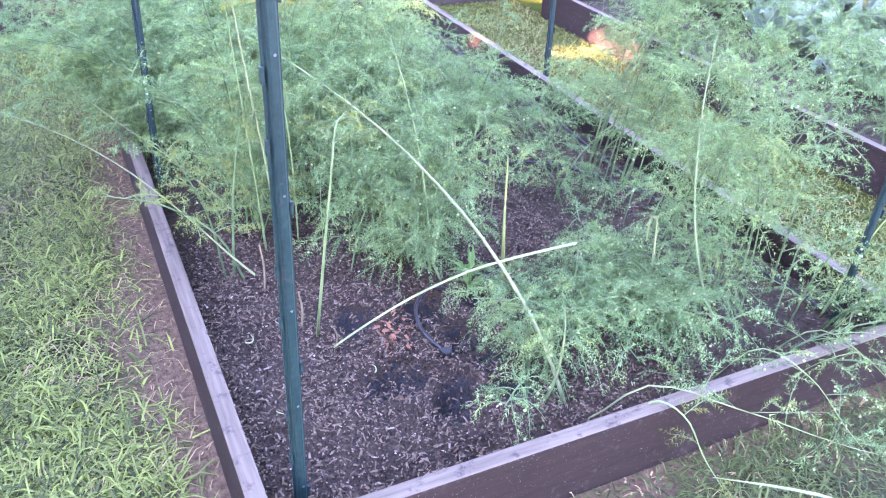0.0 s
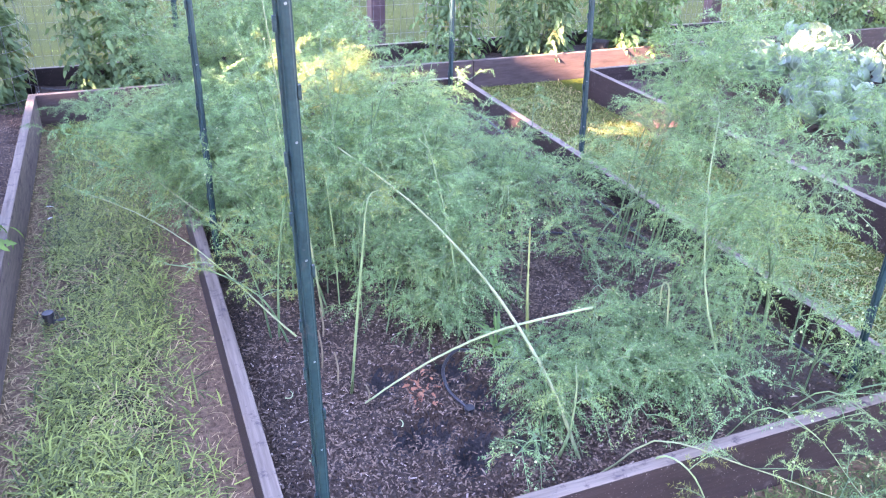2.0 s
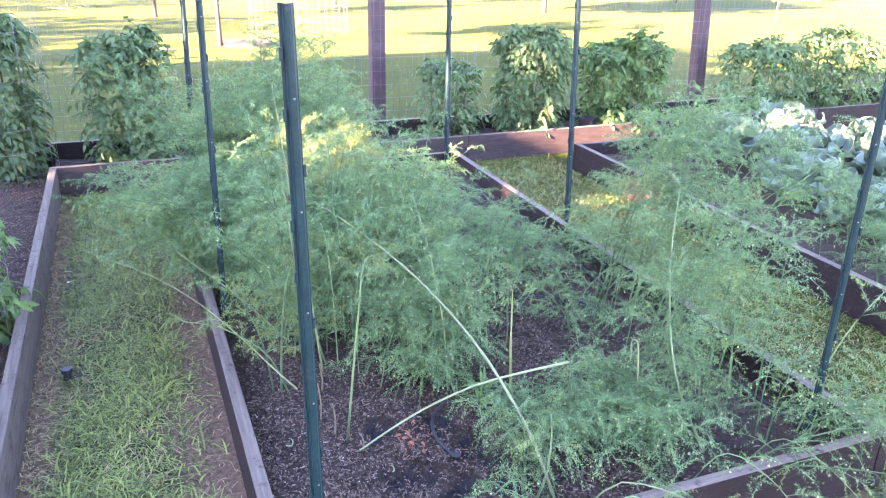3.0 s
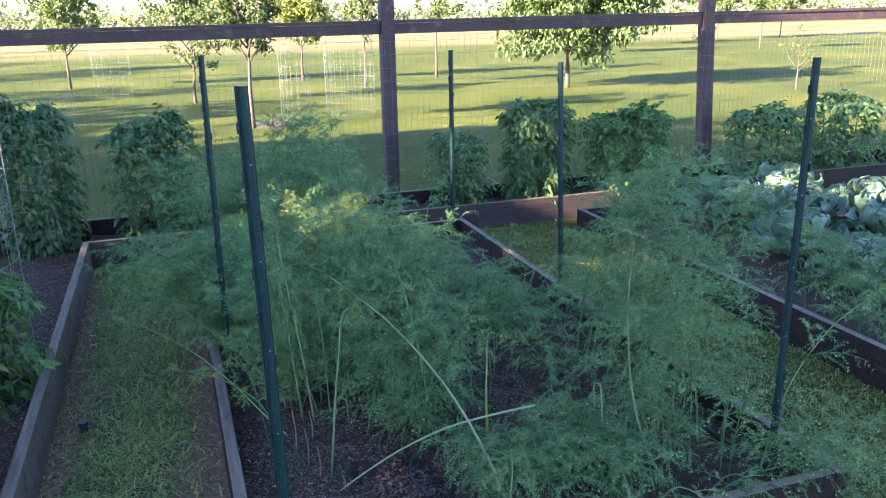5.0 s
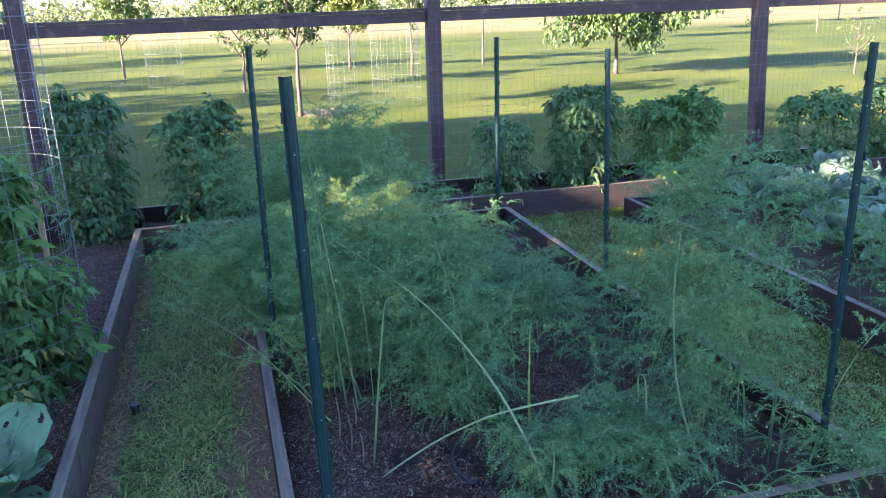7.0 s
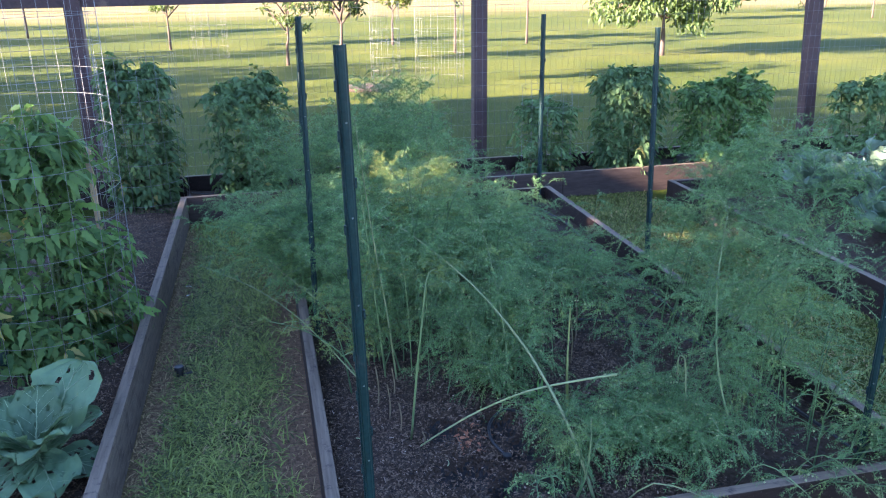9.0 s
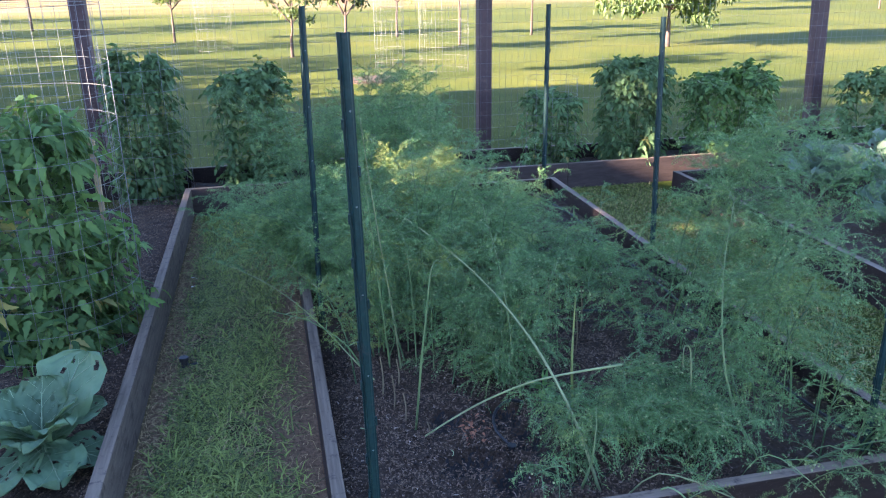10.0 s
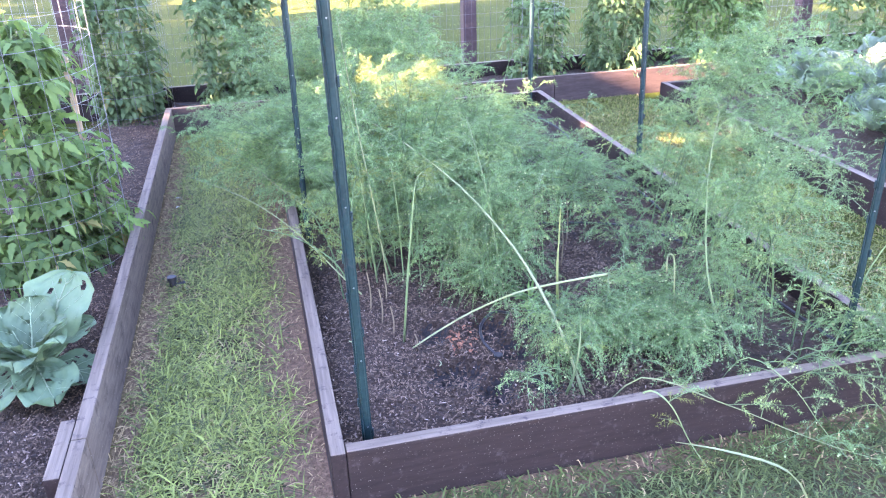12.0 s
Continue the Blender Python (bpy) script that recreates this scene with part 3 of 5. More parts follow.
def asparagus(path, radius=0.0055, fronds=18, start=0.3, flen=0.30, dense=1.0, droop=0.3, berries=0.0, yellow=False, pale=False, lift=0.35, dry=False, label="", toward=None, tip=True, fine=False, stem=""):
    """One asparagus stalk along a path, with feathery fronds from a fraction of its length up."""
    pts = bend(path, 16)
    ob = thing("asparagus_stalk", label or ("yellowing feathery asparagus stalk standing in mulch" if yellow else "tall green feathery asparagus stalk standing in mulch"), "asparagus", "asparagus plants", at=tuple(pts[0]))
    pts = pts - pts[0]
    wood, leaf, twig, bl = Heap(), Heap(), Heap(), []
    wood.tube(pts, np.linspace(radius, radius * (0.3 if tip else 0.7), len(pts)), 7)
    for k in range(fronds):
        t = start + (1 - start) * (k + rng.uniform(0, 1)) / fronds
        f = min(t, 0.999) * (len(pts) - 1)
        i = int(f)
        p = pts[i] + (pts[i + 1] - pts[i]) * (f - i)
        a = k * 2.4 + rng.uniform(-0.5, 0.5)
        d = np.array([math.cos(a), math.sin(a), lift + 0.6 * t + rng.normal() * 0.3])
        if toward is not None:
            d[:2] += toward
        frond(leaf, twig, p, d, flen * rng.uniform(0.65, 1.15) * (1.1 - 0.55 * (t - start) / (1 - start)) * min(1.0, 0.55 + 2.0 * t), dense, droop, berries=(bl, berries) if berries else None, fine=fine)
    part("stalk", wood.mesh("stalk", True), MAT[stem or ("dry_stub" if dry else "stalk_pale" if pale else "stalk")], ob)
    if leaf.n:
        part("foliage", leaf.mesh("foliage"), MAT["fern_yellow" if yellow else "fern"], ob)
        tagged(part("branchlet", twig.mesh("branchlet"), MAT["branchlet"], ob), kind="stuff")
    if bl:
        tagged(part("berry_spray", berry_mesh(bl), MAT["berry"], ob, "small pale green round berries"), kind="stuff")
    return ob


def grove(cx, cy, sx, sy, count, hmin, hmax, lean, **kw):
    """Several stalks from one crown, leaning much the same way."""
    for i in range(count):
        x, y = cx + rng.uniform(-sx, sx), cy + rng.uniform(-sy, sy)
        h = rng.uniform(hmin, hmax)
        lx, ly = lean[0] + rng.normal() * 0.14, lean[1] + rng.normal() * 0.13
        path = [(x, y, SOIL - 0.02), (x + lx * 0.22, y + ly * 0.22, SOIL + h * 0.45), (x + lx * 0.6, y + ly * 0.6, SOIL + h * 0.8), (x + lx, y + ly, SOIL + h)]
        asparagus(path, radius=rng.uniform(0.0025, 0.0042), stem="stem_green", **{**kw, "flen": kw["flen"] * rng.uniform(0.62, 0.92), "start": kw["start"] * rng.uniform(0.3, 1.0)})


# stalks that can be told apart
asparagus([(0.768, 0.165, 0.07), (0.735, 0.28, 0.239), (0.708, 0.46, 0.343), (0.673, 0.64, 0.415), (0.606, 0.88, 0.491), (0.511, 1.08, 0.56), (0.407, 1.30, 0.612), (0.30, 1.55, 0.64)], 0.0052, 9, 0.62, 0.26, 1.0, 0.4, 0.05, False, True, label="thick pale asparagus stalk arching over its neighbours")
asparagus([(0.95, 0.47, 0.33), (0.80, 0.49, 0.312), (0.66, 0.51, 0.285), (0.52, 0.535, 0.225), (0.41, 0.553, 0.16), (0.326, 0.563, 0.105)], 0.0038, 0, pale=True, label="broken pale asparagus stalk bowed down to the mulch", tip=False)
asparagus([(0.312, 0.653, 0.07), (0.34, 0.66, 0.337), (0.363, 0.68, 0.487), (0.383, 0.70, 0.614), (0.407, 0.72, 0.646), (0.441, 0.73, 0.639), (0.46, 0.735, 0.616)], 0.0042, 7, 0.40, 0.16, 0.9, 0.5, 0.0, True, label="snapped asparagus stalk with its pale top bent over")
asparagus([(0.329, 1.025, 0.09), (0.30, 1.03, 0.38), (0.255, 1.03, 0.72), (0.215, 1.03, 1.10)], 0.0044, 6, 0.15, 0.2, 0.8, 0.3, 0.0, False, True, label="tall thin pale asparagus stalk, nearly bare at its top")
asparagus([(0.29, 1.05, 0.09), (0.265, 1.05, 0.4), (0.235, 1.05, 0.75), (0.215, 1.04, 0.98)], 0.0034, 8, 0.15, 0.2, 0.8, 0.3, 0.0, True, label="thin yellowing asparagus stalk")
asparagus([(0.868, 0.66, 0.08), (0.875, 0.70, 0.24), (0.895, 0.745, 0.35), (0.911, 0.78, 0.441)], 0.0062, 0, pale=False, stem="spear", label="bare yellow-green asparagus spear", tip=True)
asparagus([(1.17, 0.40, 0.08), (1.165, 0.41, 0.25), (1.158, 0.42, 0.37), (1.148, 0.424, 0.393), (1.135, 0.424, 0.388), (1.135, 0.42, 0.33)], 0.0032, 0, pale=True, label="thin dry stalk with its top bent back like a hook", tip=False)
asparagus([(1.308, 0.24, 0.08), (1.254, 0.30, 0.223), (1.24, 0.36, 0.357), (1.254, 0.42, 0.487), (1.28, 0.48, 0.653), (1.33, 0.54, 0.82)], 0.0048, 12, 0.45, 0.26, 0.9, 0.4, 0.03, label="slender green asparagus stalk curving up from the mulch")
asparagus([(0.20, 0.82, 0.19), (0.15, 0.90, 0.222), (0.071, 1.08, 0.261), (-0.036, 1.28, 0.31), (-0.179, 1.5, 0.344), (-0.407, 1.85, 0.336)], 0.0031, 3, 0.75, 0.16, 0.8, 0.4, 0.0, False, True, label="long pale asparagus stalk fallen across the bed's edge")
asparagus([(0.22, 1.1, 0.22), (0.17, 1.2, 0.253), (0.082, 1.4, 0.291), (-0.037, 1.6, 0.341), (-0.188, 1.85, 0.427), (-0.30, 2.05, 0.5)], 0.0026, 4, 0.6, 0.2, 0.9, 0.3, 0.0, False, True, label="thin pale asparagus stalk leaning over the path")
asparagus([(0.71, 0.20, 0.08), (0.74, 0.20, 0.17), (0.76, 0.22, 0.27), (0.77, 0.25, 0.33)], 0.005, 3, 0.5, 0.14, 1.0, 0.6, 0.0, label="short green asparagus shoot")
asparagus([(0.76, 0.13, 0.07), (0.807, 0.10, 0.126), (0.86, 0.05, 0.225), (0.936, 0.0, 0.23), (1.014, -0.05, 0.203), (1.127, -0.10, 0.159), (1.222, -0.15, 0.12), (1.335, -0.20, 0.077), (1.45, -0.24, 0.04)], 0.0026, 8, 0.4, 0.2, 0.7, 0.25, 0.08, pale=True, label="asparagus stalk sprawling over the front board", lift=0.1)
asparagus([(0.85, 0.06, 0.12), (0.883, 0.02, 0.20), (0.919, -0.04, 0.186), (0.96, -0.08, 0.092), (1.0, -0.12, 0.02)], 0.003, 3, 0.4, 0.12, 0.7, 0.3, 0.0, True, label="thin asparagus stalk hanging over the front board", lift=0.1)
asparagus([(0.717, 0.75, 0.08), (0.683, 0.85, 0.193), (0.603, 0.95, 0.296), (0.53, 1.05, 0.38)], 0.0045, 3, 0.6, 0.2, 1.0, 0.4, label="slanting green asparagus stalk")
asparagus([(0.70, 0.80, 0.09), (0.69, 0.82, 0.3), (0.66, 0.88, 0.55), (0.62, 0.95, 0.75)], 0.0045, 10, 0.4, 0.24, 1.0, 0.35, 0.02)
asparagus([(1.35, 0.14, 0.08), (1.38, 0.04, 0.24), (1.43, -0.08, 0.22), (1.50, -0.20, 0.13), (1.58, -0.32, 0.06)], 0.002, 8, 0.3, 0.18, 0.6, 0.35, 0.25, pale=False, label="asparagus stalk with berries trailing over the front board", lift=0.1, fine=True)
asparagus([(1.15, 0.12, 0.08), (1.19, 0.04, 0.24), (1.27, -0.06, 0.20), (1.32, -0.15, 0.11), (1.36, -0.22, 0.05)], 0.002, 7, 0.3, 0.18, 0.6, 0.35, 0.25, pale=False, label="asparagus stalk with berries trailing over the front board", lift=0.1, fine=True)
asparagus([(1.58, 0.14, 0.08), (1.60, 0.05, 0.28), (1.65, -0.06, 0.34), (1.72, -0.20, 0.30), (1.80, -0.34, 0.20)], 0.002, 9, 0.3, 0.20, 0.6, 0.4, 0.25, pale=False, label="asparagus stalk with berries trailing over the front board", lift=0.1, fine=True)
asparagus([(1.62, 0.20, 0.08), (1.66, 0.16, 0.4), (1.74, 0.10, 0.62), (1.84, 0.04, 0.74)], 0.003, 9, 0.3, 0.22, 0.6, 0.4, 0.2, pale=False)
for bx, by, bh in ((0.285, 0.70, 0.11), (0.26, 0.78, 0.14), (0.345, 0.60, 0.05), (0.235, 0.88, 0.16), (0.30, 0.93, 0.12), (1.02, 1.02, 0.2), (0.97, 1.2, 0.25), (1.12, 1.22, 0.2), (0.78, 1.0, 0.25)):
    asparagus([(bx, by, 0.07), (bx + 0.004, by, 0.08 + bh * 0.5), (bx - 0.003, by + 0.004, 0.08 + bh)], 0.0032, 0, dry=True, label="short dry cut-off asparagus stub", tip=False)

# thin bare stalks that lean through the mass
for sx, sy, tx, ty, tz in ((0.40, 1.10, 0.36, 1.12, 0.62), (0.52, 0.98, 0.55, 1.02, 0.50), (0.62, 1.02, 0.50, 1.12, 0.66), (1.02, 2.42, 0.84, 2.40, 0.78), (1.20, 2.45, 1.33, 2.55, 0.62), (0.96, 1.55, 1.12, 1.62, 0.46), (0.78, 1.12, 0.74, 1.20, 0.52), (1.36, 1.62, 1.40, 1.70, 0.56), (0.12, 2.55, -0.02, 2.50, 0.92), (1.43, 0.30, 1.50, 0.42, 0.56), (1.52, 0.26, 1.60, 0.30, 0.52)):
    asparagus([(sx, sy, 0.07), (sx + (tx - sx) * 0.2, sy + (ty - sy) * 0.3, 0.07 + tz * 0.45), (sx + (tx - sx) * 0.6, sy + (ty - sy) * 0.7, 0.05 + tz * 0.8), (tx, ty, tz)], rng.uniform(0.0022, 0.0032), 4, 0.55, 0.14, 0.7, 0.45, 0.03, label="thin green asparagus stalk with few fronds", stem="stem_green" if tz < 0.6 else "stalk")

# wiry bare twigs that stand out of the mass
for k in range(20):
    sx, sy = rng.uniform(0.25, 1.15), rng.uniform(0.95, 2.0)
    tz, ta, tr = rng.uniform(0.30, 0.62), rng.uniform(0, 6.28), rng.uniform(0.12, 0.34)
    tx, ty = sx + tr * math.cos(ta), sy + tr * math.sin(ta) - 0.06
    asparagus([(sx, sy, 0.07), (sx + 0.1 * (tx - sx), sy, tz * 0.5), (sx + 0.5 * (tx - sx), sy + 0.5 * (ty - sy), tz * 0.92), (tx, ty, tz * rng.uniform(0.85, 1.1))], rng.uniform(0.0014, 0.0022), 3, 0.7, 0.10, 0.6, 0.4, 0.04, label="wiry pale green asparagus stalk, nearly bare", stem="stalk")

# the feathery mass
LEFT, RIGHT = np.array([-0.3, 0.0]), np.array([0.25, 0.0])
grove(0.17, 2.12, 0.10, 0.30, 15, 0.31, 0.51, (-0.36, -0.06), fronds=18, start=0.2, flen=0.35, dense=1.0, droop=0.45, toward=LEFT, berries=0.02)
grove(0.26, 1.98, 0.14, 0.30, 13, 0.38, 0.56, (-0.14, 0.0), fronds=18, start=0.2, flen=0.33, dense=1.0, droop=0.4)
grove(0.20, 2.70, 0.10, 0.28, 11, 0.54, 0.82, (-0.12, 0.0), fronds=17, start=0.2, flen=0.33, dense=1.0, droop=0.4)
grove(0.40, 1.38, 0.14, 0.20, 13, 0.48, 0.88, (-0.05, 0.05), fronds=17, start=0.22, flen=0.29, dense=1.0, droop=0.4, berries=0.03)
grove(0.45, 1.16, 0.16, 0.12, 5, 0.26, 0.44, (0.0, -0.02), fronds=12, start=0.3, flen=0.22, dense=0.9, droop=0.5)
grove(0.70, 1.50, 0.20, 0.26, 16, 0.42, 0.72, (0.02, 0.03), fronds=17, start=0.2, flen=0.32, dense=1.0, droop=0.4, berries=0.03)
grove(0.50, 2.48, 0.24, 0.20, 14, 0.59, 0.85, (0.0, 0.05), fronds=17, start=0.25, flen=0.35, dense=1.0, droop=0.35, berries=0.02)
grove(0.60, 2.82, 0.22, 0.16, 11, 0.73, 0.95, (0.03, 0.0), fronds=19, start=0.2, flen=0.35, dense=1.0, droop=0.3, berries=0.03)
grove(0.88, 2.75, 0.16, 0.20, 7, 0.52, 0.78, (0.0, 0.0), fronds=16, start=0.2, flen=0.30, dense=0.95, droop=0.3, berries=0.03)
# yellow grove where the sun patch lies; its gold is partly painted sunlight
grove(0.64, 2.06, 0.15, 0.10, 15, 0.44, 0.60, (0.0, 0.0), fronds=16, start=0.35, flen=0.25, dense=1.0, droop=0.3, yellow=True)
grove(1.00, 2.10, 0.13, 0.22, 11, 0.32, 0.48, (0.06, 0.0), fronds=14, start=0.2, flen=0.30, dense=1.0, droop=0.4)
grove(1.12, 2.80, 0.22, 0.22, 4, 0.15, 0.28, (0.05, 0.0), fronds=10, start=0.25, flen=0.22, dense=0.8, droop=0.35)
grove(0.62, 0.98, 0.16, 0.10, 11, 0.26, 0.44, (0.05, -0.03), fronds=14, start=0.2, flen=0.28, dense=1.0, droop=0.5, berries=0.08, fine=True)
grove(0.20, 0.98, 0.05, 0.10, 3, 0.35, 0.60, (-0.05, 0.0), fronds=10, start=0.35, flen=0.16, dense=0.8, droop=0.45, yellow=True)
grove(0.26, 1.18, 0.05, 0.10, 4, 0.30, 0.55, (-0.05, 0.0), fronds=13, start=0.3, flen=0.19, dense=0.9, droop=0.45)
grove(1.50, 1.00, 0.09, 0.30, 16, 0.68, 1.00, (0.40, -0.02), fronds=15, start=0.45, flen=0.36, dense=0.9, droop=0.4, toward=RIGHT, berries=0.05)
grove(1.50, 1.45, 0.10, 0.30, 6, 0.18, 0.32, (0.04, 0.0), fronds=13, start=0.2, flen=0.22, dense=0.95, droop=0.45)
grove(1.47, 0.56, 0.13, 0.20, 9, 0.44, 0.70, (0.14, -0.03), fronds=14, start=0.35, flen=0.30, dense=0.95, droop=0.5, berries=0.06, fine=True)
grove(1.05, 0.46, 0.14, 0.15, 12, 0.12, 0.25, (0.04, -0.06), fronds=14, start=0.25, flen=0.28, dense=1.1, droop=0.6, berries=0.14, lift=0.25, fine=True)
grove(0.92, 0.44, 0.05, 0.05, 7, 0.16, 0.28, (-0.13, -0.06), fronds=11, start=0.4, flen=0.21, dense=1.1, droop=0.8, berries=0.05, lift=0.15, fine=True)
grove(0.74, 0.28, 0.03, 0.03, 5, 0.14, 0.22, (-0.02, -0.02), fronds=10, start=0.4, flen=0.16, dense=1.15, droop=1.0, berries=0.05, lift=0.05, fine=True)
grove(1.30, 1.72, 0.12, 0.20, 5, 0.16, 0.30, (0.03, 0.0), fronds=13, start=0.2, flen=0.23, dense=0.9, droop=0.45, berries=0.05)
grove(1.56, 0.16, 0.10, 0.06, 2, 0.22, 0.38, (0.1, -0.24), fronds=12, start=0.25, flen=0.25, dense=0.75, droop=0.5, berries=0.12, fine=True)
grove(1.38, 0.42, 0.12, 0.12, 4, 0.22, 0.38, (0.06, 0.0), fronds=12, start=0.3, flen=0.25, dense=1.0, droop=0.55, fine=True)
grove(1.34, 0.10, 0.06, 0.03, 2, 0.16, 0.24, (0.14, -0.34), fronds=9, start=0.4, flen=0.19, dense=0.6, droop=0.4, berries=0.1, fine=True)
grove(1.64, 0.14, 0.07, 0.05, 4, 0.20, 0.36, (0.18, -0.46), fronds=14, start=0.3, flen=0.26, dense=0.75, droop=0.5, berries=0.08, fine=True)
grove(2.92, 0.70, 0.14, 0.60, 14, 0.28, 0.50, (-0.06, 0.0), fronds=13, start=0.2, flen=0.29, dense=0.8, droop=0.45, berries=0.06)
grove(1.16, 1.40, 0.06, 0.08, 5, 0.28, 0.42, (0.05, 0.05), fronds=11, start=0.35, flen=0.20, dense=0.9, droop=0.4)
grove(1.34, 1.08, 0.05, 0.12, 3, 0.20, 0.34, (0.05, -0.03), fronds=12, start=0.15, flen=0.23, dense=1.0, droop=0.5, berries=0.05)
grove(1.10, 1.68, 0.10, 0.10, 4, 0.20, 0.34, (0.0, -0.04), fronds=12, start=0.2, flen=0.24, dense=1.0, droop=0.5)
grove(1.18, 2.25, 0.18, 0.18, 5, 0.14, 0.26, (0.05, 0.0), fronds=12, start=0.2, flen=0.25, dense=0.9, droop=0.4)
grove(2.88, 2.30, 0.15, 0.65, 7, 0.12, 0.25, (0.0, 0.0), fronds=9, start=0.2, flen=0.18, dense=0.7, droop=0.4)
grove(0.70, 0.86, 0.07, 0.06, 6, 0.20, 0.34, (0.0, -0.06), fronds=13, start=0.15, flen=0.25, dense=1.05, droop=0.6, berries=0.10, lift=0.25, fine=True)
grove(0.88, 1.20, 0.08, 0.12, 3, 0.22, 0.40, (0.03, -0.03), fronds=12, start=0.2, flen=0.24, dense=0.95, droop=0.5, berries=0.06)



# ---- tomato plants ----
def leaflet_template():
    """A lobed leaflet of unit length along y, folded a little along its midrib."""
    rib = [(0, 0, 0), (0, 0.35, 0.0), (0, 0.7, -0.10), (0, 1.0, -0.30)]
    edge = [(0.13, 0.04), (0.36, 0.19), (0.22, 0.33), (0.34, 0.46), (0.18, 0.62), (0.16, 0.76)]
    v = [*rib]
    for sgn in (1, -1):
        v += [(sgn * w, t, 0.10 * w * 2 - 0.26 * t * t) for w, t in edge]
    f = []
    for o, flip in ((4, False), (10, True)):
        tri = [(0, o, o + 1), (0, o + 1, 1), (1, o + 1, o + 2), (1, o + 2, o + 3), (1, o + 3, 2), (2, o + 3, o + 4), (2, o + 4, o + 5), (2, o + 5, 3)]
        f += [t[::-1] if flip else t for t in tri]
    return np.array(v, float), np.array(f)


LEAFLET = leaflet_template()
LEAFLET = (LEAFLET[0] * np.array([0.60, 1.0, 1.0]), LEAFLET[1])
FAR_LEAFLET = (np.array([(0, 0, 0), (0.25, 0.2, 0.05), (0.22, 0.5, 0.0), (0, 1, -0.16), (-0.22, 0.5, 0.0), (-0.25, 0.2, 0.05), (0, 0.5, -0.06)]), np.array([(0, 1, 6), (1, 2, 6), (2, 3, 6), (3, 4, 6), (4, 5, 6), (5, 0, 6)]))


def tomato(x, y, z0, height, radius, leaves=150, leaf_len=0.20, light=False, dry=0.03, bushy=1.0, label=""):
    """A bushy tomato plant: stems, compound leaves with lobed drooping leaflets."""
    ob = thing("tomato_plant", label or "bushy dark green tomato plant in a wire cage", "tomato plant", "tomato plants", at=(x, y, z0))
    stem, leaf, old = Heap(), Heap(), Heap()
    stems = []
    for s in range(7):
        a = s * 0.9 + rng.uniform(-0.3, 0.3)
        r = radius * rng.uniform(0.15, 0.85)
        p = bend([(0, 0, -0.01), (r * 0.8 * math.cos(a), r * 0.8 * math.sin(a), height * 0.16), (r * math.cos(a), r * math.sin(a), height * 0.7), (r * 1.1 * math.cos(a + 0.4), r * 1.1 * math.sin(a + 0.4), height * (1.0 - 0.22 * r / radius) * rng.uniform(0.85, 1.0))], 10)
        one = Heap()
        one.tube(p, np.linspace(0.007, 0.003, 10), 5)
        part("stem", one.mesh("stem", True), MAT["tomato_stem"], ob)
        stems.append(p)
    for i in range(leaves):
        t = rng.random() ** 1.1
        a = i * 2.4 + rng.uniform(-0.5, 0.5)
        p = stems[int((a % 6.2832) / 0.9) % 7]
        f = t * 9
        k = min(int(f), 8)
        o = p[k] + (p[k + 1] - p[k]) * (f - k)
        # rounded column: broad from low down, closing over at the top
        reach = radius * bushy * (0.92 + 0.12 * math.sin(math.pi * min(1.0, t * 1.3))) * math.sqrt(max(0.06, 1.0 - max(0.0, (t - 0.58) / 0.46) ** 2)) * rng.uniform(0.35, 1.12)
        goal = np.array([reach * math.cos(a), reach * math.sin(a), o[2] + leaf_len * rng.uniform(-0.35, 0.35)])
        L = min(max(np.linalg.norm(goal - o), leaf_len * 0.7), leaf_len * 1.5)
        d = unit(goal - o) + np.array([0, 0, 0.45])
        n = 6
        s = np.linspace(0, 1, n)[:, None]
        rach = o + unit(d) * L * s + np.array([0, 0, -rng.uniform(0.30, 0.70)]) * L * s**2
        stem.tube(*((rach[[0, 3, 5]], [0.0022, 0.0016, 0.001]) if y > 3 else (rach[[0, 2, 3, 5]], [0.0025, 0.002, 0.0016, 0.001])), 3)
        ld = unit(rach[-1] - rach[-2])
        org, dirs, sc = [rach[-1]], [ld + np.array([0, 0, -0.3])], [leaf_len * 0.46]
        for j, q in ((2, 0.30), (3, 0.38), (4, 0.42)):
            for sg in (1, -1):
                sd = unit(np.cross(ld, (0, 0, 1.0)) + 1e-6) * sg
                org.append(rach[j])
                dirs.append(sd + 0.6 * ld + np.array([0, 0, rng.uniform(-0.9, 0.2)]) + rng.normal(size=3) * 0.45)
                sc.append(leaf_len * q * rng.uniform(0.75, 1.15))
        up = np.array([0.5 * math.cos(a), 0.5 * math.sin(a), 0.9]) + rng.normal(size=(len(org), 3)) * 0.65
        (old if rng.random() < dry and t < 0.6 else leaf).place(*(FAR_LEAFLET if y > 3 else LEAFLET), org, frames_from(dirs, up), np.array(sc).reshape(-1, 1))
    tagged(part("leaf_stalk", stem.mesh("leaf_stalk", True), MAT["tomato_stem"], ob), kind="stuff")
    part("foliage", leaf.mesh("foliage"), MAT["tomato_light" if light else "tomato"], ob)
    if old.n:
        part("withered_leaves", old.mesh("withered_leaves"), MAT["tomato_dry"], ob, "yellow withered leaves")
    return ob


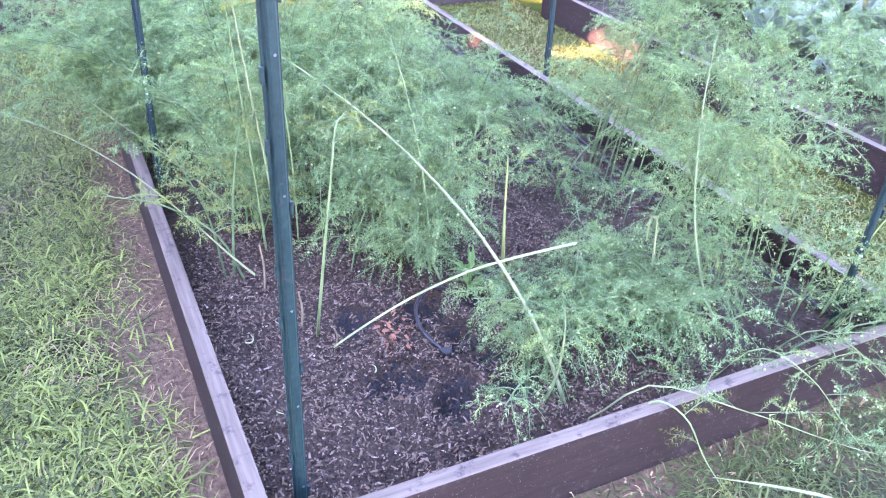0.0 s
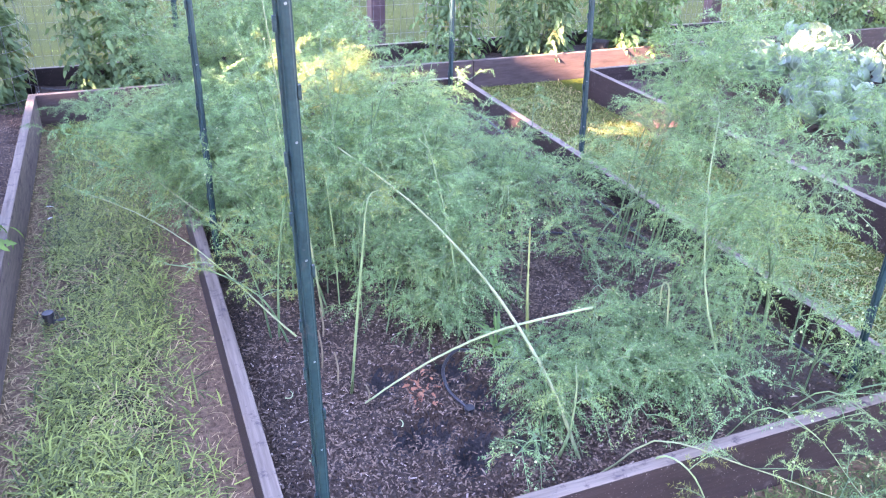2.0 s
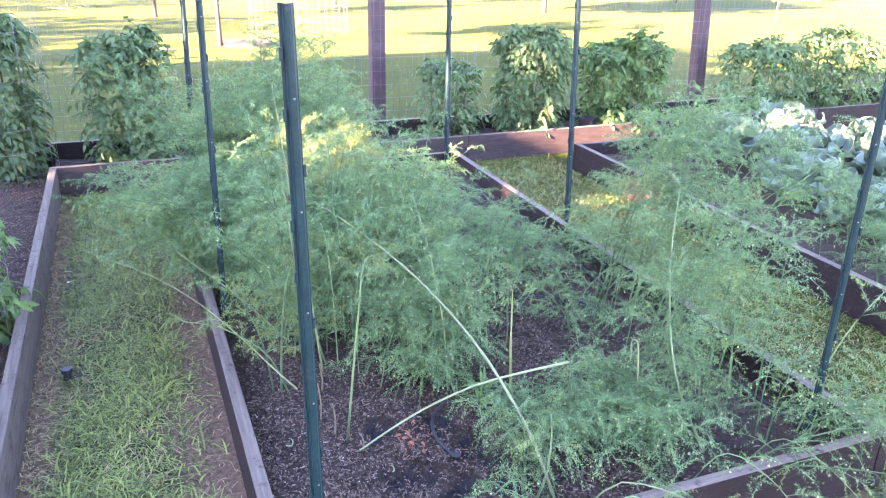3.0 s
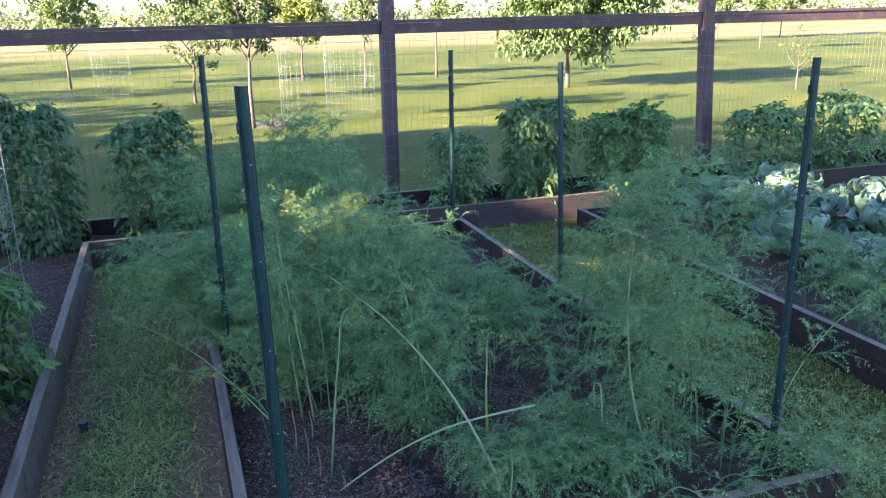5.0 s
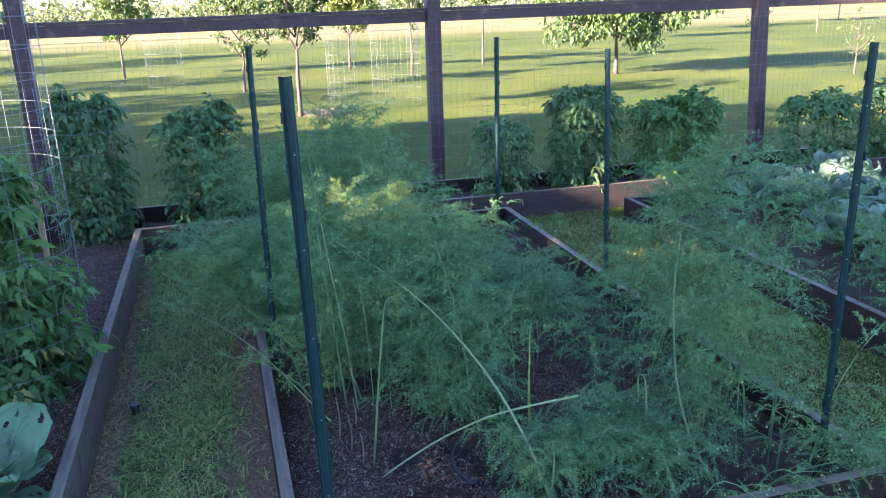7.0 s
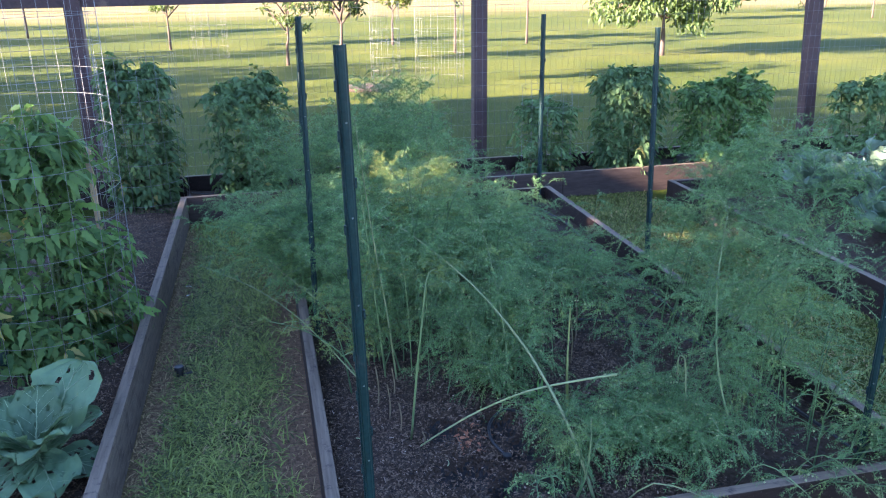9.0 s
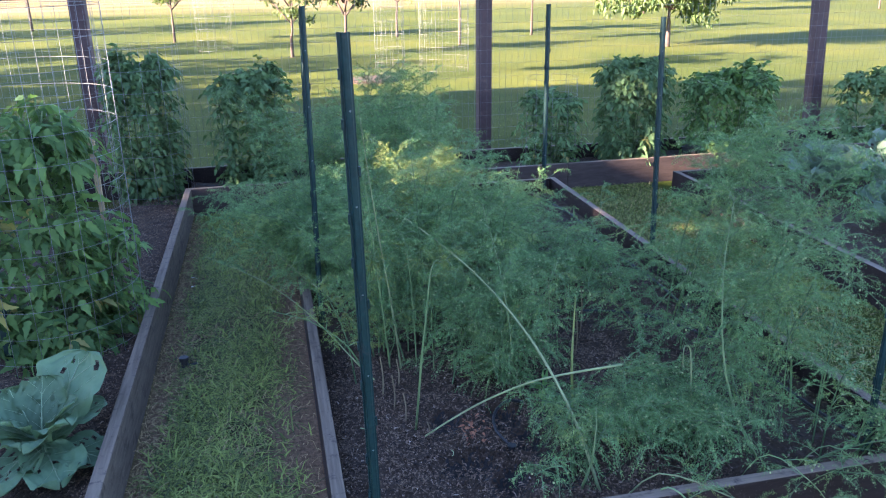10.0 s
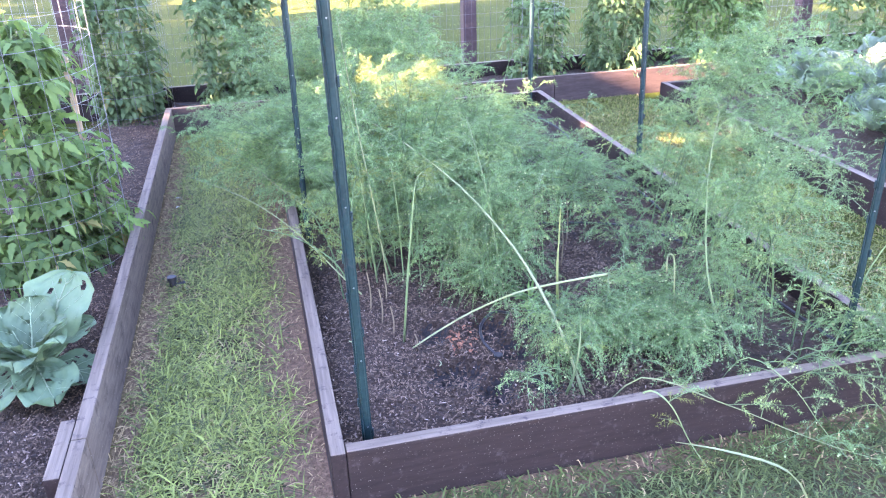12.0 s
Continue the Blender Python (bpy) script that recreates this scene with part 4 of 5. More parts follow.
def cage(x, y, z0, r, h, rows, cols, label="round galvanised wire plant cage", thick=0.0010, cat="plant cage"):
    ob = thing("wire_cage", label, cat, "wire cages", at=(x, y, z0))
    a = np.linspace(0, 2 * np.pi, 33)
    w = Heap()
    w.tube(np.stack([r * np.cos(a), r * np.sin(a), np.zeros(33)], -1), thick, 4)
    hoop = w.mesh("hoop")
    for k in range(rows):
        part("hoop", hoop, MAT["wire"], ob).location = (0, 0, 0.05 + (h - 0.05) * k / (rows - 1))
    w = Heap()
    w.tube([(0, 0, -0.05), (0.002, 0, h / 2), (0, 0, h)], thick, 4)
    wire = w.mesh("upright_wire")
    for k in range(cols):
        b = 2 * np.pi * k / cols
        part("upright_wire", wire, MAT["wire"], ob).location = (r * math.cos(b), r * math.sin(b), 0)
    return ob


tomato(-0.80, 1.80, SOIL, 0.50, 0.16, 120, 0.15, True, 0.06, 1.1, "sprawling tomato shoot spilling over the bed's edge")
tomato(-0.985, 1.66, SOIL, 1.05, 0.31, 640, 0.170, True, 0.07, 1.0, "lush caged tomato plant spilling over the bed's edge")
cage(-0.985, 1.66, SOIL, 0.33, 1.66, 16, 20, "tall round galvanised wire cage around a tomato plant", 0.0009)
tomato(-0.89, 3.95, SOIL, 1.05, 0.31, 900, 0.115, dry=0.05, bushy=1.2)
cage(-0.89, 3.95, SOIL, 0.27, 1.0, 8, 14)
tomato(-0.17, 3.95, SOIL, 0.95, 0.29, 800, 0.11, dry=0.03, bushy=1.2)
tomato(1.965, 3.95, SOIL, 0.66, 0.24, 460, 0.105, dry=0.02, bushy=1.15)
cage(1.965, 3.95, SOIL, 0.19, 0.68, 6, 10)
tomato(2.62, 3.95, SOIL, 0.86, 0.33, 950, 0.112, dry=0.02, bushy=1.3)
tomato(3.44, 3.95, SOIL, 0.80, 0.39, 950, 0.115, True, dry=0.02, bushy=1.2)
tomato(4.82, 3.95, SOIL, 0.71, 0.35, 600, 0.115, dry=0.02, bushy=1.15)
tomato(5.62, 3.95, SOIL, 0.78, 0.42, 680, 0.115, dry=0.02, bushy=1.15)
tomato(6.55, 3.95, SOIL, 0.72, 0.32, 200, 0.13, dry=0.02)

# ---- cabbages ----
def cabbage_leaf(seed, ruffle=0.085, holes=7, cup=0.24, nu=23, nv=21):
    """A broad rounded leaf of unit length along y, with waved margins, bitten holes and raised veins."""
    r = np.random.default_rng(seed)
    U, W = np.meshgrid(np.linspace(-1, 1, nu), np.linspace(0, 1, nv))
    V = 0.5 - 0.5 * np.cos(np.pi * W)
    ph = r.uniform(0, 6, 4)
    half = 0.012 + 0.43 * np.sin(np.pi * np.clip(0.03 + 0.96 * W, 0, 1)) ** 0.9 * (0.72 + 0.42 * V) * (1 + 0.04 * np.sin(17 * V + ph[3]))
    edge = np.abs(U) ** 3
    X = U * half
    Y = V + 0.05 * np.abs(U) ** 2 * np.sin(np.pi * W) + 0.015 * edge * np.sin(23 * V + ph[2])
    Z = -0.20 * V**2 + (0.32 if cup > 0.3 else 0.0) * V**4 + cup * (np.abs(U) * half) ** 1.5 + ruffle * edge * np.sin(15 * V + ph[0] + 2 * U) + ruffle * 0.8 * V**5 * np.sin(7 * U + ph[1]) + 0.012 * np.sin(18 * np.abs(U) + 13 * V + ph[2]) + 0.010 * np.sin(11 * U + 31 * V + ph[3]) + 0.014 * np.abs(U) * np.cos(26 * V)
    i, j = np.meshgrid(np.arange(nv - 1), np.arange(nu - 1), indexing="ij")
    a = (i * nu + j).ravel()
    keep = np.ones(len(a), bool)
    for _ in range(holes):
        k = r.integers(nu * nv // 3, len(a) - nu * 3)
        keep[[k, k + 1] if r.random() < 0.3 else [k]] = False
    a = a[keep]
    f = np.concatenate([np.stack([a, a + 1, a + nu + 1], -1), np.stack([a, a + nu + 1, a + nu], -1)])
    v = np.stack([X, Y, Z], -1)
    ribs = Heap()
    mid = v[:, nu // 2] + np.array([0, 0, 0.003])
    ribs.tube(np.concatenate([[[0, -0.14, 0.02]], mid[:-2]]), np.linspace(0.020, 0.003, nv - 1), 5)
    for k in range(3, nv - 5, 3):
        for s in (3, nu - 4):
            b = v[k + 4, s] + np.array([0, 0, 0.003])
            ribs.tube(bend([mid[k], (mid[k + 1] + v[k + 2, (s + nu // 2) // 2]) / 2 + np.array([0, 0, 0.005]), b], 6), np.linspace(0.006, 0.0015, 6), 4)
    return raw_mesh("leaf", v, f, True), ribs.mesh("rib", True)


CAB = [cabbage_leaf(s, 0.10, 4, 0.55, 13, 14) for s in (3, 5, 9, 12)]
SMOOTH = [cabbage_leaf(s, w, h) for s, w, h in ((21, 0.03, 9), (22, 0.06, 12), (23, 0.09, 14))]
for k, (lm, rm) in enumerate(CAB + SMOOTH):
    lm.materials.append(MAT["cabbage_blue" if k < len(CAB) else "cabbage"])
    rm.materials.append(MAT["rib"])


def cabbage(x, y, z0, size, leaves=10, turn=0.0, up=0.35, label="", given=()):
    ob = thing("cabbage", label or "blue-green cabbage with broad ruffled leaves in mulch", "cabbage", "cabbages", at=(x, y, z0))
    for i in range(leaves):
        lm, rm = CAB[(i * 3 + int(x * 10)) % len(CAB)]
        f = i / (leaves - 1)
        a = turn + i * 2.4
        tilt = math.radians(12 + 62 * f * (0.7 + up) + rng.uniform(-8, 8))
        s = size * (1.0 - 0.45 * f) * rng.uniform(0.9, 1.1)
        if i < len(given):
            a, tilt, s = radians(given[i][0]), radians(given[i][1]), given[i][2]
            lm, rm = SMOOTH[i % 3]
        m = Matrix.Translation((0.02 * math.cos(a), 0.02 * math.sin(a), 0.05 + 0.06 * f)) @ Matrix.Rotation(a - math.pi / 2, 4, "Z") @ Matrix.Rotation(tilt, 4, "X") @ Matrix.Diagonal((s, s, s, 1))
        o = part("leaf", lm, None, ob)
        o.matrix_local = m
        q = part("rib", rm, None, o)
    return ob


cabbage(-0.855, 0.750, SOIL - 0.01, 0.20, 14, 1.9, 0.3, "blue-green cabbage with insect holes in its leaves", [(62, 54, 0.31), (118, 40, 0.24), (160, 42, 0.24), (-28, 6, 0.21), (-66, 8, 0.22), (-110, 10, 0.21), (20, 34, 0.19), (135, 60, 0.18), (-90, 38, 0.17), (200, 45, 0.19), (90, 62, 0.18), (-40, 46, 0.15), (-10, 58, 0.15), (-130, 55, 0.15)])
for cx, cy, cs in ((3.55, 2.85, 0.42), (4.1, 2.90, 0.44), (4.5, 2.55, 0.36), (3.72, 2.35, 0.44), (4.25, 2.15, 0.42), (3.32, 1.95, 0.38), (3.85, 1.75, 0.42), (4.35, 1.55, 0.38), (3.30, 1.40, 0.36), (3.85, 1.15, 0.38), (3.30, 0.75, 0.34), (3.75, 0.50, 0.34)):
    cabbage(cx, cy, SOIL, cs * 0.82, 20, rng.uniform(0, 6), 0.6, "large blue-green cabbage crowding its neighbours")

# ---- grass, chips and clutter ----
def grass(name, n, x0, x1, y0, y1, h, material, label, keep=None, lie=0.9, wide=1.0):
    xy = np.stack([rng.uniform(x0, x1, n), rng.uniform(y0, y1, n)], -1)
    if keep is not None:
        w = np.array([keep(a, b) for a, b in xy])
        xy = xy[rng.random(n) < w]
        n = len(xy)
    a = rng.uniform(0, 2 * np.pi, n)
    d = np.stack([np.cos(a), np.sin(a), np.zeros(n)], -1)
    s = np.stack([-np.sin(a), np.cos(a), np.zeros(n)], -1) * (rng.uniform(0.0008, 0.0026, n) * wide)[:, None]
    L = h * (0.35 + 1.1 * rng.random(n) ** 1.5)[:, None]
    out = rng.uniform(0.3, 1.0, n)[:, None] * lie
    rise = (0.06 + 0.42 * rng.random(n) ** 2)[:, None]
    o = np.concatenate([xy, np.zeros((n, 1))], 1)
    mid = o + d * L * 0.5 * out + np.array([0, 0, 1.0]) * L * rise
    tip = o + d * L * out + np.array([0, 0, 1.0]) * L * (rise * 1.3 - 0.6 * rise * out)
    v = np.stack([o - s, o + s, mid + s, mid - s, tip], 1)
    f = np.array([[0, 1, 2], [0, 2, 3], [3, 2, 4]])
    ob = part(name, raw_mesh(name, v.reshape(-1, 3), (f[None] + (np.arange(n) * 5)[:, None, None]).reshape(-1, 3)), material, None)
    return tagged(ob, label, "grass", kind="stuff")


def patchy(a, b, s=3.0, o=0.0):
    return 0.5 + 0.9 * noise.noise((a * s + o, b * s, 1.7))


def left_path(a, b):
    e = min((a + 0.60) / 0.13, 1.0, (-a - 0.01) / (0.17 + 0.16 * math.exp(-((b - 0.95) / 0.35) ** 2)))
    return max(0.0, min(1.0, max(e, 0.0) ** 1.8 * (0.35 + patchy(a, b))))


grass("path_grass", 76000, -0.61, -0.005, -1.6, 3.66, 0.060, MAT["grass"], "mown green grass on the path between beds", left_path, 1.5, 1.0)
grass("dry_grass", 34000, -0.61, -0.005, -1.6, 3.66, 0.034, MAT["grass_dry"], "straw-coloured dry grass at the path's edges", lambda a, b: max(0.15, 0.9 - left_path(a, b)) if a < -0.38 else 0.40 if a < -0.2 else 0.18, 1.4, 0.7)
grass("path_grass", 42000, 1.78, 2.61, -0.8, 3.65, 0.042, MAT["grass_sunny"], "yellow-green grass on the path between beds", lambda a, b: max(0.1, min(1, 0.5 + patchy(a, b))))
grass("dry_grass", 12000, 1.78, 2.65, -0.8, 3.65, 0.035, MAT["grass_dry"], "straw-coloured dry grass among the green", lambda a, b: max(0.1, 1.0 - patchy(a, b)))
grass("path_grass", 50000, 0.0, 2.6, -1.1, 0.0, 0.045, MAT["grass_shaded"], "rough green grass in front of the bed", lambda a, b: max(0.05, min(1, 0.45 + patchy(a, b))) * min(1.0, 0.3 - b * 9), 1.4, 0.95)
grass("dry_grass", 6000, 0.0, 2.6, -0.95, 0.0, 0.035, MAT["grass_dry"], "dry grass against the front board", lambda a, b: max(0.1, 0.5 + b))
grass("lawn_grass", 14000, -3.5, 9.0, 4.3, 8.5, 0.045, MAT["grass"], "mown lawn beyond the fence", lambda a, b: max(0.1, min(1, 1.6 - (b - 4.3) / 4)))


def chips(name, n, x0, x1, y0, y1, z=SOIL):
    h = Heap()
    xy = np.stack([rng.uniform(x0, x1, n), rng.uniform(y0, y1, n)], -1)
    wet = np.zeros(n, bool)
    for dx, dy, r, depth in DIPS:
        wet |= np.hypot(xy[:, 0] - dx, xy[:, 1] - dy) < r * rng.uniform(0.9, 1.25, n)
    xy = xy[~wet | (rng.random(n) < 0.15)]
    n = len(xy)
    zz = np.array([z + 0.022 * noise.noise((a * 3, b * 3, 0.3)) + 0.014 * noise.noise((a * 11, b * 11, 2)) + 0.008 for a, b in xy])
    d = unit(np.stack([rng.normal(size=n), rng.normal(size=n), rng.normal(size=n) * 0.25], -1))
    tv = np.array([(-0.5, -0.5, 0), (0.5, -0.5, 0), (0.35, 0.5, 0), (-0.4, 0.5, 0), (0, 0, 0.8)])
    tf = np.array([(0, 1, 4), (1, 2, 4), (2, 3, 4), (3, 0, 4)])
    sc = np.stack([rng.uniform(0.0015, 0.0060, n), 0.004 + 0.018 * rng.random(n) ** 4, rng.uniform(0.002, 0.006, n)], -1)
    fr = frames_from(d, np.array([0, 0, 1.0]) + rng.normal(size=(n, 3)) * 0.3)
    pts = np.einsum("nij,nkj->nki", fr, tv[None] * sc[:, None, :]) + np.concatenate([xy, zz[:, None]], 1)[:, None]
    h.add(pts.reshape(-1, 3), (tf[None] + (np.arange(n) * 5)[:, None, None]).reshape(-1, 3))
    ob = part(name, h.mesh(name), MAT["chip"], None)
    return tagged(ob, "shredded dark wood mulch with pale splinters", "mulch", kind="stuff")


chips("wood_mulch", 26000, 0.05, 1.2, 0.05, 1.2)
chips("wood_mulch", 12000, 0.05, 1.72, 0.05, 2.4)
chips("wood_mulch", 9000, 0.80, 1.70, 0.80, 2.0)
chips("wood_mulch", 15000, -1.15, LX - 0.05, -0.3, 1.3)
chips("wood_mulch", 16000, -1.15, LX - 0.05, 1.3, 3.9)

# drip hose and emitters
def hose(points, r=0.005, label="thin black drip hose lying on the mulch", emitter=None):
    ob = thing("drip_hose", label, "drip hose", "drip hoses")
    h = Heap()
    h.tube(bend(points, 24), r, 7)
    part("tube", h.mesh("tube", True), MAT["hose"], ob)
    if emitter:
        bm = bmesh.new()
        bmesh.ops.create_cone(bm, segments=12, radius1=0.012, radius2=0.009, depth=0.03, cap_ends=True)
        bmesh.ops.translate(bm, verts=bm.verts, vec=emitter)
        r2 = bmesh.ops.create_cone(bm, segments=12, radius1=0.014, radius2=0.014, depth=0.008, cap_ends=True)
        bmesh.ops.translate(bm, verts=r2["verts"], vec=(emitter[0], emitter[1], emitter[2] + 0.016))
        part("emitter", bm, MAT["hose"], ob, "black plastic drip emitter")
    return ob


hose([(0.70, 0.70, 0.10), (0.64, 0.69, 0.118), (0.575, 0.62, 0.12), (0.555, 0.53, 0.112), (0.58, 0.455, 0.098)], emitter=(0.583, 0.449, 0.085))
hose([(0.75, 1.30, 0.10), (0.95, 1.40, 0.105), (1.20, 1.38, 0.10), (1.45, 1.25, 0.10), (1.62, 0.95, 0.10)])
hose([(1.60, 3.20, 0.10), (1.66, 2.7, 0.11), (1.63, 2.2, 0.10), (1.66, 1.6, 0.10), (1.62, 0.9, 0.10), (1.66, 0.2, 0.10)], 0.006)
hose([(-0.62, 4.10, 0.11), (-0.5, 3.98, 0.12), (-0.36, 4.02, 0.12), (-0.3, 4.12, 0.11)], 0.004)

sp = thing("sprinkler_head", "small black plastic sprinkler head in the grass", "sprinkler", at=(-0.50, 1.46, 0.0))
bm = bmesh.new()
bmesh.ops.create_cone(bm, segments=14, radius1=0.016, radius2=0.013, depth=0.05, cap_ends=True)
r2 = bmesh.ops.create_cone(bm, segments=14, radius1=0.020, radius2=0.018, depth=0.014, cap_ends=True)
bmesh.ops.translate(bm, verts=r2["verts"], vec=(0, 0, 0.026))
r2 = bmesh.ops.create_cone(bm, segments=8, radius1=0.006, radius2=0.006, depth=0.06, cap_ends=True)
bmesh.ops.rotate(bm, verts=r2["verts"], matrix=Matrix.Rotation(radians(80), 3, "Y"))
bmesh.ops.translate(bm, verts=r2["verts"], vec=(0.02, 0, -0.005))
o = part("body", bm, MAT["hose"], sp)
o.location.z = 0.012


def weed(x, y, z0):
    ob = thing("weed", "small bright green broad-leaved weed in the mulch", "weed", at=(x, y, z0))
    h = Heap()
    n = 26
    a = rng.uniform(0, 6.28, n)
    org = np.stack([0.012 * np.cos(a), 0.012 * np.sin(a), rng.uniform(0.0, 0.09, n)], -1)
    d = np.stack([np.cos(a), np.sin(a), rng.uniform(0.3, 1.6, n)], -1)
    tv, tf = LEAFLET
    h.place(tv * np.array([0.6, 1, 1]), tf, org, frames_from(d, np.array([0, 0, 1.0]) + rng.normal(size=(n, 3)) * 0.2), rng.uniform(0.04, 0.075, (n, 1)))
    part("leaves", h.mesh("leaves"), MAT["weed"], ob)
    s = Heap()
    s.tube([(0, 0, -0.02), (0.004, 0, 0.06), (0, 0.004, 0.13)], 0.003, 5)
    part("stem", s.mesh("stem"), MAT["weed"], ob)
    return ob


weed(0.764, 0.68, SOIL)
weed(1.45, 1.95, SOIL)
dl = Heap()
n = 40
org = np.stack([0.50 + rng.normal(size=n) * 0.035, 0.60 + rng.normal(size=n) * 0.035, 0.088 + rng.uniform(0, 0.02, n)], -1)
dl.place(*LEAFLET, org, frames_from(rng.normal(size=(n, 3)) * np.array([1, 1, 0.3]), np.array([0, 0, 1.0]) + rng.normal(size=(n, 3)) * 0.4), rng.uniform(0.015, 0.03, (n, 1)))
tagged(part("dry_leaves", dl.mesh("dry_leaves"), MAT["dry_leaf"], None), "small heap of rusty withered leaves on mulch", "leaf litter", kind="stuff")

ob = thing("garden_stake", "dark green steel stake inside a tomato cage", "stake", "green steel stakes", at=(-1.15, 1.50, 0.02))
part("shaft", box(-0.018, 0.018, -0.006, 0.012, 0, 1.1, 0.003), MAT["green_paint"], ob)

ob = thing("wooden_stake", "thin raw wooden stake inside a tomato cage", "stake", at=(-0.800, 1.86, SOIL - 0.03))
bm = box(-0.014, 0.014, -0.009, 0.009, 0, 0.835, 0.002)
for v in bm.verts:
    if v.co.z < 0.01:
        v.co.x *= 0.3
        v.co.y *= 0.3
part("shaft", bm, MAT["lath"], ob)

# a coarse pale blade of grass by the front board
gb = thing("grass_blade", "broad pale blade of grass leaning by the board", "grass", at=(1.12, -0.52, 0.0))
h = Heap()
pts = bend([(0.0, 0.0, 0.0), (-0.07, 0.07, 0.17), (-0.07, 0.13, 0.20), (-0.10, 0.19, 0.203), (-0.196, 0.25, 0.216), (-0.277, 0.32, 0.204)], 12)
wd = np.array([0.006, 0.008, 0.009, 0.009, 0.009, 0.008, 0.007, 0.006, 0.005, 0.004, 0.002, 0.0006])
v = np.concatenate([pts + np.array([0, 1, 0.3]) * wd[:, None], pts - np.array([0, 0, 0.002]), pts - np.array([0, 1, -0.3]) * wd[:, None]])
f = []
for c in range(2):
    for i in range(11):
        a = c * 12 + i
        f += [(a, a + 1, a + 13), (a, a + 13, a + 12)]
h.add(v, f)
part("blade", h.mesh("blade", True), MAT["stalk_pale"], gb)

for i, (px, py) in enumerate(((-0.545, 2.42), (-0.53, 2.28))):
    ob = thing("leaf_scrap", "small pale dry leaf scrap on the grass", "leaf scrap", at=(px, py, 0.03))
    h = Heap()
    h.place(*LEAFLET, [(0, 0, 0)], frames_from([(math.cos(i), math.sin(i), 0.1)], np.array([[0, 0.2, 1.0]])), [[0.035]])
    part("scrap", h.mesh("scrap"), MAT["pale"], ob)

for i, (px, py) in enumerate(((0.135, 0.67), (0.15, 0.395), (0.38, 0.45))):
    ob = thing("stalk_scrap", "small curled pale scrap of dry stalk on mulch", "stalk scrap", "stalk scraps", at=(px, py, SOIL + 0.022))
    h = Heap()
    a = np.linspace(0, rng.uniform(1.2, 2.8), 8) + rng.uniform(0, 6)
    r = rng.uniform(0.010, 0.018)
    h.tube(np.stack([r * np.cos(a), r * np.sin(a), 0.003 * np.sin(2 * a)], -1), np.linspace(0.0022, 0.0012, 8), 5)
    part("scrap", h.mesh("scrap", True), MAT["stalk_pale"], ob)

pot = thing("plant_pot", "square black plastic nursery pot in the bed", "plant pot", at=(3.06, 3.82, SOIL - 0.01))
bm = bmesh.new()
bmesh.ops.create_cone(bm, segments=4, radius1=0.065, radius2=0.085, depth=0.14, cap_ends=True)
bmesh.ops.delete(bm, geom=[f for f in bm.faces if f.normal.z > 0.9], context="FACES")
bmesh.ops.bevel(bm, geom=[e for e in bm.edges if abs(e.verts[0].co.z - e.verts[1].co.z) > 0.1], offset=0.008, segments=2, affect="EDGES")
bmesh.ops.solidify(bm, geom=bm.faces[:], thickness=0.003)
bmesh.ops.translate(bm, verts=bm.verts, vec=(0, 0, 0.07))
part("shell", bm, MAT["hose"], pot)


# ---- trees on the lawn ----
def crown_leaves(centres, radii, per, size, droop=0.0):
    h = Heap()
    tv = np.array([(0, 0, 0), (0.5, 0.45, 0.08), (0, 1, -0.08), (-0.5, 0.45, 0.08)]) * np.array([0.42, 1, 1])
    tf = np.array([(0, 1, 2), (0, 2, 3)])
    for c, r in zip(centres, radii):
        k = max(4, int(per * rng.uniform(0.7, 1.3)))
        o = c + unit(rng.normal(size=(k, 3))) * r * rng.uniform(0.2, 1.0, (k, 1)) ** 0.6 * np.array([1, 1, 0.8])
        d = rng.normal(size=(k, 3)) + np.array([0, 0, -droop])
        h.place(tv, tf, o, frames_from(d, rng.normal(size=(k, 3))), rng.uniform(0.7, 1.3, (k, 1)) * size)
    return h.mesh("crown")


def tree(x, y, height, spread, clear, clumps=70, per=36, leaf=0.08, label="", group="lawn trees", mat="orchard_leaf", trunk_r=0.035, droop=0.3, rise=0.75):
    """A young tree: limbs that rise from the trunk's top, with clumps of small leaves strung along them."""
    ob = thing("tree", label or "young leafy fruit tree on the lawn", "tree", group, at=(x, y, 0))
    w = Heap()
    w.tube(bend([(0, 0, -0.05), (rng.normal() * 0.012, rng.normal() * 0.012, clear * 0.6), (rng.normal() * 0.02, 0, clear), (0, 0, height * 0.75)], 12), np.linspace(trunk_r, trunk_r * 0.25, 12), 8)
    cs, rs = [], []
    limbs = max(7, clumps // 7)
    for i in range(limbs):
        a = i * 2.4 + rng.uniform(-0.3, 0.3)
        low = i / limbs
        z = clear + (height * 0.7 - clear) * low**1.3
        reach = spread * (1.0 - 0.55 * low) * rng.uniform(0.6, 1.1)
        end = np.array([reach * math.cos(a), reach * math.sin(a), min(height, z + reach * rise * rng.uniform(0.7, 1.5))])
        p = bend([(0, 0, z * 0.95), end * np.array([0.55, 0.55, 0]) + np.array([0, 0, z + 0.4 * (end[2] - z)]), end], 9)
        w.tube(p, np.linspace(trunk_r * 0.45, trunk_r * 0.08, 9), 5)
        for j in range(clumps // limbs + 1):
            q = p[rng.integers(2, 9)] + rng.normal(size=3) * spread * 0.10
            cs.append(q)
            rs.append(spread * rng.uniform(0.10, 0.20))
    part("trunk", w.mesh("trunk", True), MAT["bark"], ob)
    part("crown", crown_leaves(np.array(cs), rs, per, leaf, droop), MAT[mat], ob)
    return ob


tree(-2.05, 18.2, 3.0, 1.0, 0.75, 90, 46, 0.10, rise=1.3)
